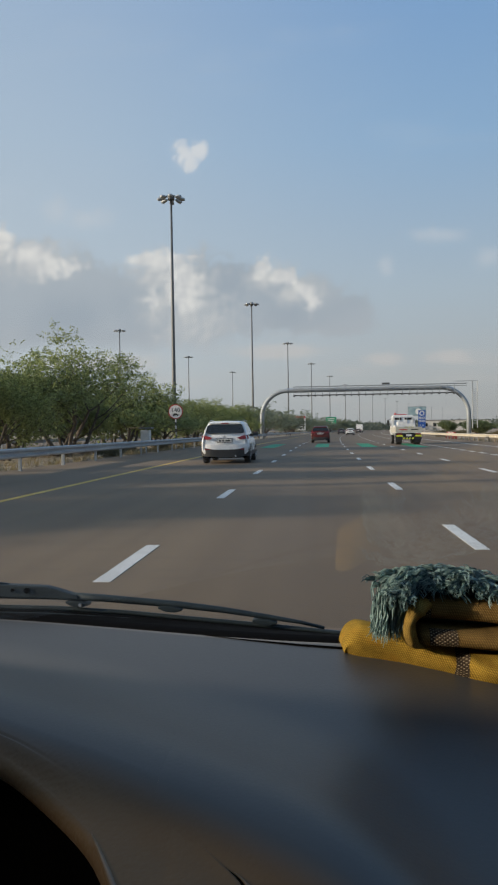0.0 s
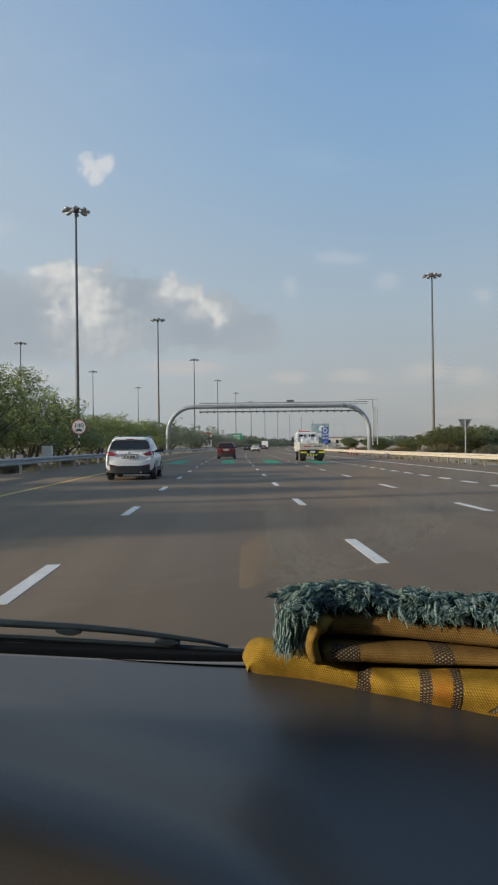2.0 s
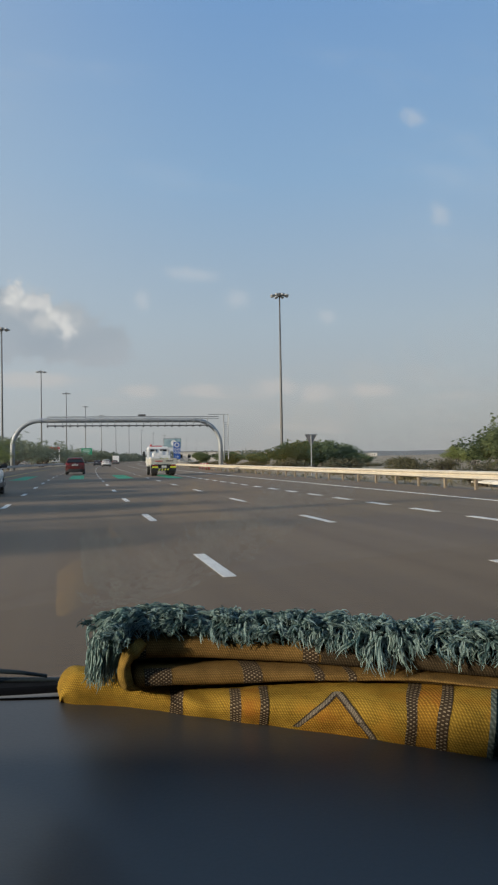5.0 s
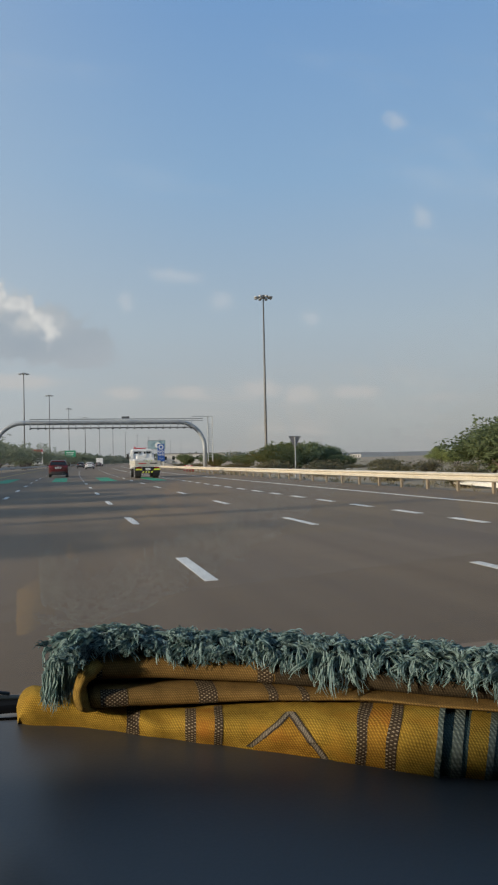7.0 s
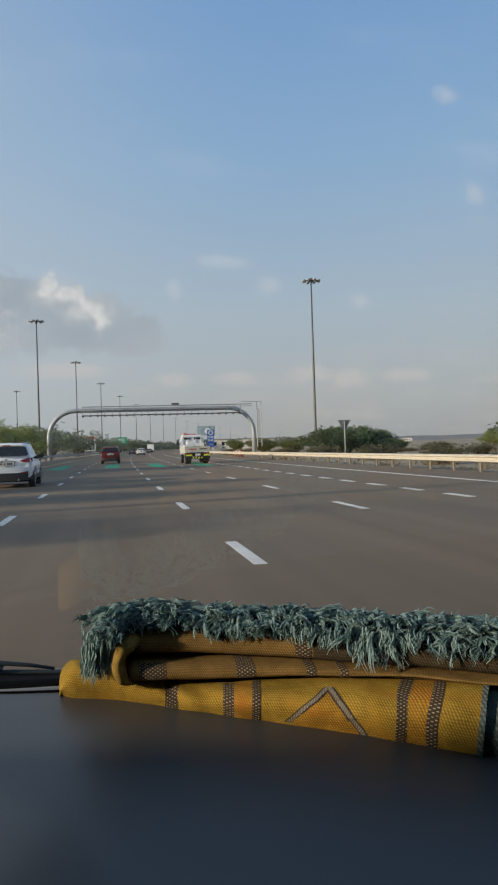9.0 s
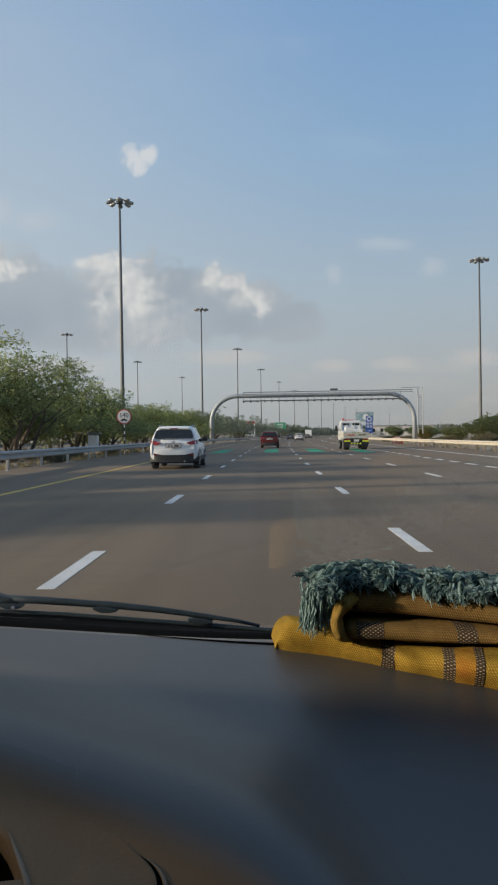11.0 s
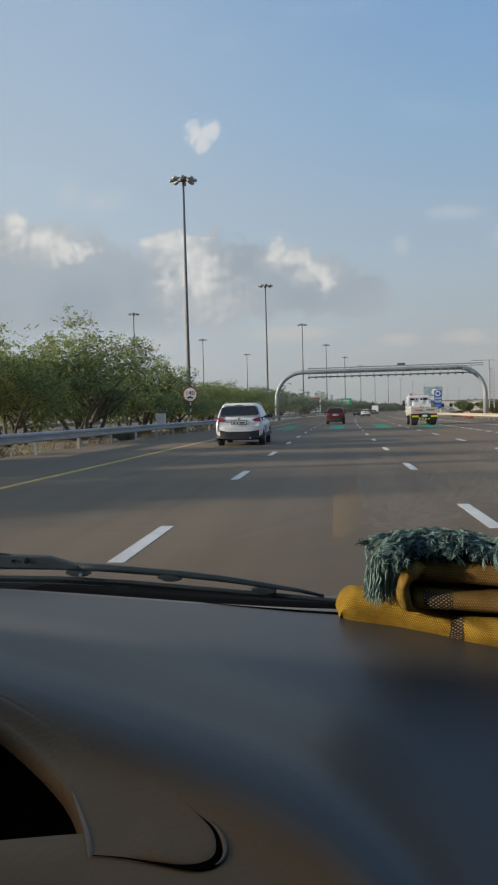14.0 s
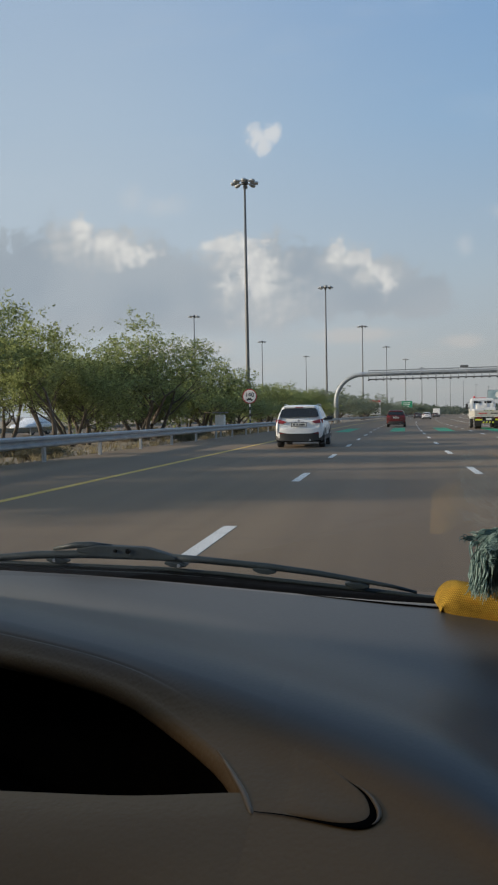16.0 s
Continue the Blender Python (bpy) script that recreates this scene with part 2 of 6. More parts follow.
def tinted():
    """Glass of the unseen side windows, its tint set to control light in the cabin."""
    m, k, b = material("tinted_side_glass", 0.03)
    tr, gl, mx = k.add("ShaderNodeBsdfTransparent"), k.add("ShaderNodeBsdfGlossy"), k.add("ShaderNodeMixShader")
    tr.inputs[0].default_value = (0.36, 0.36, 0.335, 1)
    gl.inputs["Roughness"].default_value = 0.03
    mx.inputs[0].default_value = 0.06
    k.link(tr.outputs[0], mx.inputs[1])
    k.link(gl.outputs[0], mx.inputs[2])
    k.link(mx.outputs[0], m.node_tree.nodes["Material Output"].inputs[0])
    return m


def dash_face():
    """Grained dashboard skin: dark on top, light on the hood painted brown past the edge (U is the way past it)."""
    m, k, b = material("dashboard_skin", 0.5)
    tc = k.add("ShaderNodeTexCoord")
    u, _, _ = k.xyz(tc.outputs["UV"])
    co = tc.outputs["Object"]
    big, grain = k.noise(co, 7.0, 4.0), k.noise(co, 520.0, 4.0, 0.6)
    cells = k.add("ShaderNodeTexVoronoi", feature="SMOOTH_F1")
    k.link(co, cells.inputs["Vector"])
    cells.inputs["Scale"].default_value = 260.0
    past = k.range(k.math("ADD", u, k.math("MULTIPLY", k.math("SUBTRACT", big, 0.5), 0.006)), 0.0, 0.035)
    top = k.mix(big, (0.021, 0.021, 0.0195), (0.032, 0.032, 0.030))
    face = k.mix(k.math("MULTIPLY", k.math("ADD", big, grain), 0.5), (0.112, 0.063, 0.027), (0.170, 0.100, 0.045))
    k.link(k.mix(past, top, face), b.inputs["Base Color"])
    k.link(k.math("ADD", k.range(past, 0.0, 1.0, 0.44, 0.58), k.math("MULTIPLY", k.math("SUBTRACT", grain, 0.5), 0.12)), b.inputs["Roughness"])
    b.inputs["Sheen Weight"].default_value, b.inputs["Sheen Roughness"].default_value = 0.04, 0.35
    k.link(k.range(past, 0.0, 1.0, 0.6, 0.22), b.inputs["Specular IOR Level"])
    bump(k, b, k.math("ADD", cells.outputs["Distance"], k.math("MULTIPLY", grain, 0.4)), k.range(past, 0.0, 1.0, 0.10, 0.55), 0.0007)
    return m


def weave(name, dark, light, scale=2600.0, fleck=None):
    """A coarse woven cloth: slanting threads as relief, the tone darkened between them to paint the shade there."""
    m, k, b = material(name, 0.92)
    co = k.add("ShaderNodeTexCoord").outputs["UV"]
    u, v, _ = k.xyz(co)
    wob = k.math("MULTIPLY", k.math("SUBTRACT", k.noise(co, 60.0, 2.0, 0.5), 0.5), 0.004)
    su = k.math("SINE", k.math("MULTIPLY", k.math("ADD", k.math("ADD", u, wob), k.math("MULTIPLY", v, 0.45)), scale))
    sv = k.math("SINE", k.math("MULTIPLY", k.math("ADD", v, wob), scale * 0.8))
    h = k.math("ADD", k.math("ADD", k.math("MULTIPLY", su, 0.78), k.math("MULTIPLY", sv, 0.5)), k.math("MULTIPLY", k.math("MULTIPLY", su, sv), 0.4))
    n = k.noise(co, 48.0, 5.0, 0.65)
    f = k.math("ADD", k.range(h, -1.4, 1.5, 0.0, 0.75), k.math("MULTIPLY", k.math("SUBTRACT", n, 0.36), 1.15))
    base = k.mix(f, dark, light)
    if fleck:
        stain = k.noise(co, 26.0, 3.0, 0.5)
        base = k.mix(k.range(stain, 0.5, 0.7, 0.0, 0.6), base, fleck)
    k.link(base, b.inputs["Base Color"])
    b.inputs["Specular IOR Level"].default_value = 0.08
    bump(k, b, h, 0.4, 0.0008)
    return m


def dotted(name, dark, light, across=0.0044, down=0.0030):
    """A dark woven band with staggered rows of pale stitches."""
    m, k, b = material(name, 0.92)
    co = k.add("ShaderNodeTexCoord").outputs["UV"]
    u, v, _ = k.xyz(co)
    su = k.math("SINE", k.math("MULTIPLY", u, math.pi / across))
    sv = k.math("SINE", k.math("MULTIPLY", v, math.pi / down))
    h = k.math("MULTIPLY", su, sv)
    n = k.noise(co, 240.0, 3.0, 0.6)
    f = k.math("MULTIPLY", k.range(h, 0.25, 0.75, 0.0, 1.0), k.range(n, 0.3, 0.65, 0.25, 1.0))
    k.link(k.mix(f, dark, light), b.inputs["Base Color"])
    b.inputs["Specular IOR Level"].default_value = 0.08
    bump(k, b, h, 0.5, 0.0008)
    return m


M = {
    "asphalt": asphalt(), "sand": sand(),
    "white_line": varied("white_road_paint", (0.52, 0.50, 0.45), (0.80, 0.77, 0.70), 0.7, big=1.5, fine=30),
    "yellow_line": varied("yellow_road_paint", (0.50, 0.31, 0.055), (0.72, 0.48, 0.10), 0.7, big=1.2, fine=25),
    "green_paint": varied("green_road_paint", (0.015, 0.22, 0.105), (0.03, 0.34, 0.17), 0.75, big=1.5, fine=30),
    "steel": varied("galvanised_steel", (0.30, 0.31, 0.32), (0.44, 0.45, 0.45), 0.5, 0.35, big=2, fine=20, relief=0.05),
    "cream_steel": varied("dusty_pale_steel", (0.50, 0.44, 0.34), (0.66, 0.60, 0.49), 0.6, 0.1, big=2, fine=20, relief=0.05),
    "rust_post": varied("weathered_post", (0.16, 0.125, 0.085), (0.32, 0.26, 0.185), 0.8, 0.0, big=3, fine=20, relief=0.1),
    "pole": varied("grey_pole_steel", (0.09, 0.09, 0.087), (0.155, 0.155, 0.15), 0.5, 0.3, big=0.4, fine=5, relief=0.0),
    "gantry": varied("gantry_steel", (0.30, 0.32, 0.33), (0.40, 0.42, 0.43), 0.5, 0.2, big=0.6, fine=6, relief=0.0),
    "dark_steel": varied("dark_steel", (0.06, 0.06, 0.06), (0.12, 0.12, 0.12), 0.55, 0.3, relief=0.0),
    "concrete": varied("white_concrete", (0.55, 0.51, 0.44), (0.75, 0.71, 0.63), 0.85, big=0.5, fine=12),
    "red_plastic": varied("red_plastic", (0.35, 0.03, 0.03), (0.5, 0.06, 0.05), 0.5, relief=0.0),
    "white_plastic": varied("white_plastic", (0.55, 0.53, 0.5), (0.7, 0.69, 0.66), 0.5, relief=0.0),
    "bark": varied("bark", (0.055, 0.042, 0.032), (0.15, 0.12, 0.09), 0.95, big=3, fine=20, relief=0.5, dist=0.02),
    "leaf": leaf("fine_leaves", (0.12, 0.145, 0.05), (0.40, 0.44, 0.17)),
    "leaf_dark": leaf("dense_dark_leaves", (0.075, 0.10, 0.045), (0.21, 0.25, 0.115)),
    "stone": leaf("pale_rubble", (0.16, 0.13, 0.095), (0.52, 0.45, 0.36)),
    "straw": leaf("dry_straw", (0.14, 0.11, 0.055), (0.42, 0.34, 0.19)),
    # Paler leaves for the far trees: distance haze is put into the colour.
    "hazy_leaf": leaf("far_haze_leaves", (0.135, 0.16, 0.11), (0.28, 0.315, 0.21)),
    "far_leaf": leaf("distant_haze_leaves", (0.09, 0.11, 0.085), (0.17, 0.19, 0.15)),
    "scrub": leaf("dry_scrub", (0.07, 0.07, 0.035), (0.21, 0.18, 0.10)),
    "white_car": varied("white_car_paint", (0.72, 0.72, 0.71), (0.80, 0.80, 0.79), 0.22, big=0.7, fine=5, relief=0.0),
    "bed_paint": varied("worn_cream_paint", (0.36, 0.34, 0.29), (0.56, 0.53, 0.46), 0.5, big=2.5, fine=14, relief=0.05),
    "red_car": varied("red_car_paint", (0.085, 0.010, 0.009), (0.125, 0.015, 0.012), 0.22, big=0.7, fine=5, relief=0.0),
    "grey_car": varied("grey_car_paint", (0.10, 0.10, 0.11), (0.15, 0.15, 0.16), 0.25, relief=0.0),
    "black_plastic": varied("black_plastic", (0.012, 0.012, 0.013), (0.03, 0.03, 0.03), 0.6, relief=0.0),
    "rubber": varied("tyre_rubber", (0.012, 0.012, 0.012), (0.028, 0.027, 0.026), 0.85, relief=0.0),
    "car_glass": varied("dark_car_glass", (0.008, 0.010, 0.012), (0.014, 0.016, 0.018), 0.06, relief=0.0),
    "alloy": varied("alloy_wheel", (0.35, 0.35, 0.36), (0.5, 0.5, 0.5), 0.3, 0.8, relief=0.0),
    "tail_red": varied("red_lamp_lens", (0.17, 0.010, 0.014), (0.27, 0.022, 0.024), 0.18, relief=0.0),
    "plate": varied("pale_plate", (0.55, 0.53, 0.5), (0.66, 0.64, 0.6), 0.5, relief=0.0),
    "dark_print": varied("dark_print", (0.02, 0.02, 0.022), (0.04, 0.04, 0.042), 0.6, relief=0.0),
    "hi_yellow": varied("reflective_yellow", (0.55, 0.60, 0.03), (0.7, 0.75, 0.08), 0.4, relief=0.0),
    "sign_white": varied("sign_white", (0.60, 0.60, 0.58), (0.70, 0.70, 0.68), 0.5, relief=0.0),
    "sign_red": varied("sign_red", (0.36, 0.02, 0.03), (0.45, 0.04, 0.045), 0.5, relief=0.0),
    "sign_blue": varied("sign_blue", (0.015, 0.07, 0.30), (0.02, 0.10, 0.38), 0.5, relief=0.0),
    "sign_green": varied("sign_green", (0.01, 0.20, 0.10), (0.015, 0.26, 0.14), 0.5, relief=0.0),
    "sign_back": varied("sign_back_grey", (0.15, 0.15, 0.16), (0.22, 0.22, 0.23), 0.6, 0.2, relief=0.0),
    "poster": varied("poster_print", (0.07, 0.16, 0.22), (0.32, 0.42, 0.44), 0.5, big=0.35, fine=1.2, relief=0.0),
    "building": varied("pale_building", (0.42, 0.40, 0.37), (0.56, 0.54, 0.50), 0.85, relief=0.0),
    # Distance haze on the hills is put into this grey.
    "hill": varied("far_hill", (0.17, 0.165, 0.15), (0.25, 0.235, 0.21), 1.0, big=0.01, fine=0.08, relief=0.0),
    "trim": varied("brown_trim_plastic", (0.125, 0.066, 0.024), (0.185, 0.101, 0.040), 0.66, big=6, fine=420, relief=0.5, dist=0.0008),
    "trim_smooth": varied("smooth_brown_trim", (0.115, 0.070, 0.034), (0.16, 0.100, 0.050), 0.42, big=9, fine=500, relief=0.05, dist=0.0003),
    "side_glass": tinted(),
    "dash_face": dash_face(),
    # Near-black that puts the shade of recesses and gaps into the colour.
    "void": varied("shade_black", (0.0015, 0.0015, 0.0015), (0.004, 0.004, 0.004), 0.9, relief=0.0),
    "headliner": varied("headliner_cloth", (0.28, 0.26, 0.23), (0.36, 0.34, 0.30), 0.95, big=2, fine=200),
    "cowl": varied("cowl_black", (0.0014, 0.0015, 0.0016), (0.003, 0.003, 0.0032), 0.9, big=8, fine=60, relief=0.0),
    "wiper": varied("wiper_black", (0.016, 0.022, 0.023), (0.034, 0.044, 0.045), 0.45, big=20, fine=200, relief=0.0),
    "cloth": weave("ochre_woven_cloth", (0.085, 0.050, 0.006), (0.355, 0.222, 0.034), fleck=(0.285, 0.138, 0.016)),
    "cloth_orange": weave("orange_woven_cloth", (0.10, 0.045, 0.006), (0.37, 0.20, 0.028), fleck=(0.24, 0.08, 0.012)),
    "cloth_tan": weave("tan_woven_cloth", (0.055, 0.032, 0.010), (0.215, 0.132, 0.042)),
    # Brighter copy of the tan: light on the wrapped edge put into colour.
    "cloth_tan_lit": weave("lit_tan_woven_cloth", (0.080, 0.048, 0.010), (0.32, 0.205, 0.050)),
    "cloth_green": weave("green_cloth_hem", (0.035, 0.045, 0.037), (0.15, 0.175, 0.145), scale=1800.0),
    # Dark copy of the roll cloth: shade under the fringe put into colour.
    "cloth_shade": weave("shaded_cloth", (0.016, 0.012, 0.007), (0.070, 0.052, 0.030)),
    "cloth_dark": weave("dark_green_cloth", (0.020, 0.036, 0.033), (0.065, 0.098, 0.086)),
    "cloth_band": dotted("patterned_band", (0.040, 0.028, 0.017), (0.31, 0.25, 0.165), across=0.0027, down=0.0020),
    "cloth_line": weave("dark_brown_thread", (0.018, 0.014, 0.010), (0.085, 0.066, 0.045)),
    "cloth_grey": weave("grey_thread", (0.07, 0.058, 0.042), (0.24, 0.205, 0.155)),
    "fringe": leaf("teal_fringe", (0.035, 0.100, 0.108), (0.43, 0.565, 0.525)),
    # Fringe core colour: the shade between the locks painted dark teal.
    "fringe_core": varied("shade_teal_core", (0.004, 0.010, 0.011), (0.020, 0.036, 0.037), 0.95, big=40, fine=300, relief=0.6),
    "glass": glass_pane(),
}
M["cowl"].node_tree.nodes["Principled BSDF"].inputs["Specular IOR Level"].default_value = 0.05
M["trim"].node_tree.nodes["Principled BSDF"].inputs["Specular IOR Level"].default_value = 0.2
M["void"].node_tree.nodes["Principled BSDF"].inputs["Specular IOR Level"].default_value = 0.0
M["wiper"].node_tree.nodes["Principled BSDF"].inputs["Specular IOR Level"].default_value = 0.25


# ---- shapes ----
class Shape:
    """Points and faces of one mesh."""

    def __init__(self):
        self.v, self.f, self.uv = [], [], None

    def box(self, x0, x1, y0, y1, z0, z1):
        n = len(self.v)
        self.v += [(x, y, z) for z in (z0, z1) for y in (y0, y1) for x in (x0, x1)]
        self.f += [tuple(n + i for i in q) for q in
                   ((0, 2, 3, 1), (4, 5, 7, 6), (0, 1, 5, 4), (2, 6, 7, 3), (0, 4, 6, 2), (1, 3, 7, 5))]
        return self

    def rings(self, rings, caps=True, closed=True):
        """Skin over rings of equally many points."""
        n, c = len(self.v), len(rings[0])
        for r in rings:
            self.v += [tuple(p) for p in r]
        for i in range(len(rings) - 1):
            for j in range(c if closed else c - 1):
                a, b = n + i * c + j, n + i * c + (j + 1) % c
                self.f.append((a, b, b + c, a + c))
        if caps and closed:
            self.f.append(tuple(n + j for j in reversed(range(c))))
            self.f.append(tuple(n + (len(rings) - 1) * c + j for j in range(c)))
        return self

    def tube(self, path, radius, sides=8, caps=True, flat=1.0):
        pts = [Vector(p) for p in path]
        rad = radius if isinstance(radius, (list, tuple)) else [radius] * len(pts)
        out = []
        for i, p in enumerate(pts):
            d = (pts[min(i + 1, len(pts) - 1)] - pts[max(i - 1, 0)]).normalized()
            s = d.cross(Vector((0, 0, 1)) if abs(d.z) < 0.9 else Vector((1, 0, 0))).normalized()
            t = s.cross(d)
            out.append([p + rad[i] * (math.cos(q) * s + flat * math.sin(q) * t)
                        for q in (2 * math.pi * j / sides for j in range(sides))])
        return self.rings(out, caps)

    def disc(self, c, r, depth, sides=24, axis="y"):
        """A short cylinder along an axis."""
        a = []
        for d in (-depth / 2, depth / 2):
            ring = []
            for j in range(sides):
                q = 2 * math.pi * j / sides
                u, w = r * math.cos(q), r * math.sin(q)
                ring.append((c[0] + u, c[1] + d, c[2] + w) if axis == "y" else
                            (c[0] + d, c[1] + u, c[2] + w) if axis == "x" else (c[0] + u, c[1] + w, c[2] + d))
            a.append(ring)
        return self.rings(a)

    def sheet(self, rows, uv=None):
        n, c = len(self.v), len(rows[0])
        for r in rows:
            self.v += [tuple(p) for p in r]
        for i in range(len(rows) - 1):
            for j in range(c - 1):
                a = n + i * c + j
                self.f.append((a, a + 1, a + c + 1, a + c))
        return self

    def mesh(self, name, mat, smooth=False):
        me = bpy.data.meshes.new(name)
        me.from_pydata(self.v, [], self.f)
        me.materials.append(M[mat])
        if self.uv:
            lay = me.uv_layers.new(name="UVMap")
            for lp in me.loops:
                lay.data[lp.index].uv = self.uv[lp.vertex_index]
        if smooth:
            me.polygons.foreach_set("use_smooth", [True] * len(me.polygons))
        me.update()
        return me


def bevelled(me, width, segs=2):
    bm = bmesh.new()
    bm.from_mesh(me)
    bmesh.ops.remove_doubles(bm, verts=bm.verts, dist=1e-5)
    bmesh.ops.bevel(bm, geom=bm.edges[:], offset=width, segments=segs, affect="EDGES", profile=0.6)
    bm.to_mesh(me)
    bm.free()
    return me


def part(name, shape, mat, parent=None, label="", smooth=False, bevel=0.0):
    me = shape.mesh(name, mat, smooth)
    if bevel:
        bevelled(me, bevel)
    ob = new(name, me)
    if parent is not None:
        ob.parent = parent
    if label:
        ob["label"] = label
    return ob


def thing(name, label, category, group="", at=None):
    ob = tagged(new(name), label, category, group)
    if at is not None:
        ob.matrix_basis = at
    return ob


BEND = 5200.0


def road(u, v, z=0.0):
    """The place u metres to the right of the camera's line and v metres along the bending road."""
    return (u + v * abs(v) / BEND, v, z)


def road_pose(u, v, z=0.0, turn=0.0):
    return pose(*road(u, v, z), 0, 0, -math.degrees(2 * abs(v) / BEND) + turn)


# ---- ground and road ----
def strip(u0, u1, v0, v1, z, step=10.0, cols=1):
    n = max(1, int(math.ceil((v1 - v0) / step)))
    return Shape().sheet([[road(u0 + (u1 - u0) * j / cols, v0 + (v1 - v0) * i / n, z) for j in range(cols + 1)] for i in range(n + 1)])


def slab(u0, u1, v0, v1, z0, z1, step=10.0):
    n = max(1, int(math.ceil((v1 - v0) / step)))
    s = Shape()
    s.rings([[road(a, v0 + (v1 - v0) * i / n, b) for a, b in ((u0, z0), (u1, z0), (u1, z1), (u0, z1))] for i in range(n + 1)])
    return s


def ground_sheet():
    rnd = random.Random(5)
    rows = []
    xs = [-3500, -1500, -600, -250, -120, -70] + [x * 4 for x in range(-15, 26)] + [130, 200, 350, 700, 1600, 3500]
    ys = [-900, -300, -100, -50] + [y * 6 for y in range(-6, 40)] + [260, 300, 360, 450, 600, 900, 1500, 2400, 3800]
    for y in ys:
        row = []
        for x in xs:
            u = x - y * abs(y) / BEND
            rough = 0.0 if -11.5 < u < 16 else 0.12
            lift = 0.0
            if u > 30 and y > 60:
                lift = min((u - 30) * 0.012, 3.0)
            row.append((x, y, -0.12 - 0.03 + (noise.noise(Vector((x * 0.15, y * 0.15, 0))) - 0.3) * rough + lift))
        rows.append(row)
    return Shape().sheet(rows)


tagged(part("ground", ground_sheet(), "sand", smooth=True), "sandy desert ground with dry scrub patches", "ground", kind="structure")
carriageway = tagged(part("road", slab(-10.6, 14.6, -60, 1100, -0.3, 0.0), "asphalt"), "wide brown-grey asphalt motorway with worn paint lines", "road", kind="structure")
far_carriageway = tagged(part("road", slab(-45, -26, -60, 1100, -0.3, -0.02), "asphalt"), "opposite asphalt carriageway beyond the tree-lined median", "road", kind="structure")


def put_piece(name, me, parent, m):
    ob = new(name, me)
    ob.parent = parent
    ob.matrix_basis = m
    return ob


yellow = part("edge_line", slab(-6.0, -5.84, -20, 600, 0.0, 0.004), "yellow_line", carriageway, "worn yellow edge line")
part("edge_line", slab(11.35, 11.5, -20, 600, 0.0, 0.004), "white_line", carriageway, "white edge line")
dash_mesh = Shape().box(-0.075, 0.075, 0.0, 1.9, 0.0, 0.004).mesh("lane_dash", "white_line")
for u, first in ((-1.83, 5.75), (1.67, 7.4), (4.95, 5.6)):
    for i in range(-2, 46):
        v = first + 7.3 * i
        put_piece("lane_dash", dash_mesh, carriageway, road_pose(u, v))
short_mesh = Shape().box(-0.1, 0.1, 0.0, 1.25, 0.0, 0.004).mesh("lane_dash", "white_line")
for i in range(-3, 60):
    put_piece("lane_dash", short_mesh, carriageway, road_pose(8.05, 4.0 + 2.6 * i))
for u, w, v0, v1 in ((-3.95, 0.55, 27, 38), (0.0, 0.52, 27, 38), (3.4, 0.55, 26, 37), (6.75, 0.5, 24, 35)):
    part("green_patch", slab(u - w, u + w, v0 + 24, v1 + 26, 0.0, 0.003), "green_paint", carriageway, "bright green painted lane patch")


# ---- crash barriers ----
def beam_section(depth, h0, h1):
    """The W-shaped section of a crash barrier beam: out from the post, and up."""
    prof = [(0.0, 0.0), (1.0, 0.12), (1.0, 0.30), (0.15, 0.44), (0.15, 0.56), (1.0, 0.70), (1.0, 0.88), (0.0, 1.0)]
    outer = [(a * depth, h0 + b * (h1 - h0)) for a, b in prof]
    return outer + [(a - 0.012, b) for a, b in reversed(outer)]


def barrier(u, side, v0, v1, gap, mat, label, top=0.78, low=0.44, post_mat=None):
    t = thing("crash_barrier", label, "crash barrier", "motorway barriers")
    sec = beam_section(0.09, low, top)
    n = int((v1 - v0) / 8)
    s = Shape()
    s.rings([[road(u + side * (a - 0.02), v0 + (v1 - v0) * i / n, b) for a, b in sec] for i in range(n + 1)])
    part("beam", s, mat, t)
    post = Shape().box(-0.05, 0.05, -0.055, 0.055, -0.2, top - 0.03)
    post.box(-side * 0.02 - 0.04, -side * 0.02 + 0.04, -0.1, 0.1, low + 0.05, top - 0.05)
    pm = bevelled(post.mesh("post", post_mat or mat), 0.006, 1)
    count = int((v1 - v0) / gap)
    for i in range(min(count, 90)):
        put_piece("post", pm, t, road_pose(u - side * 0.07, v0 + gap * i + 1.0, turn=2.0 * math.sin(i * 2.7)))
    return t


barrier(-10.0, 1, 2, 420, 4.0, "steel", "galvanised steel crash barrier on posts beside the median")
barrier(14.2, -1, 2, 420, 2.2, "cream_steel", "pale dusty steel crash barrier along the outer verge", 0.69, 0.38, "rust_post")
barrier(-25.0, -1, 8, 300, 4.0, "steel", "galvanised steel crash barrier beside the opposite carriageway", 0.75, 0.45)


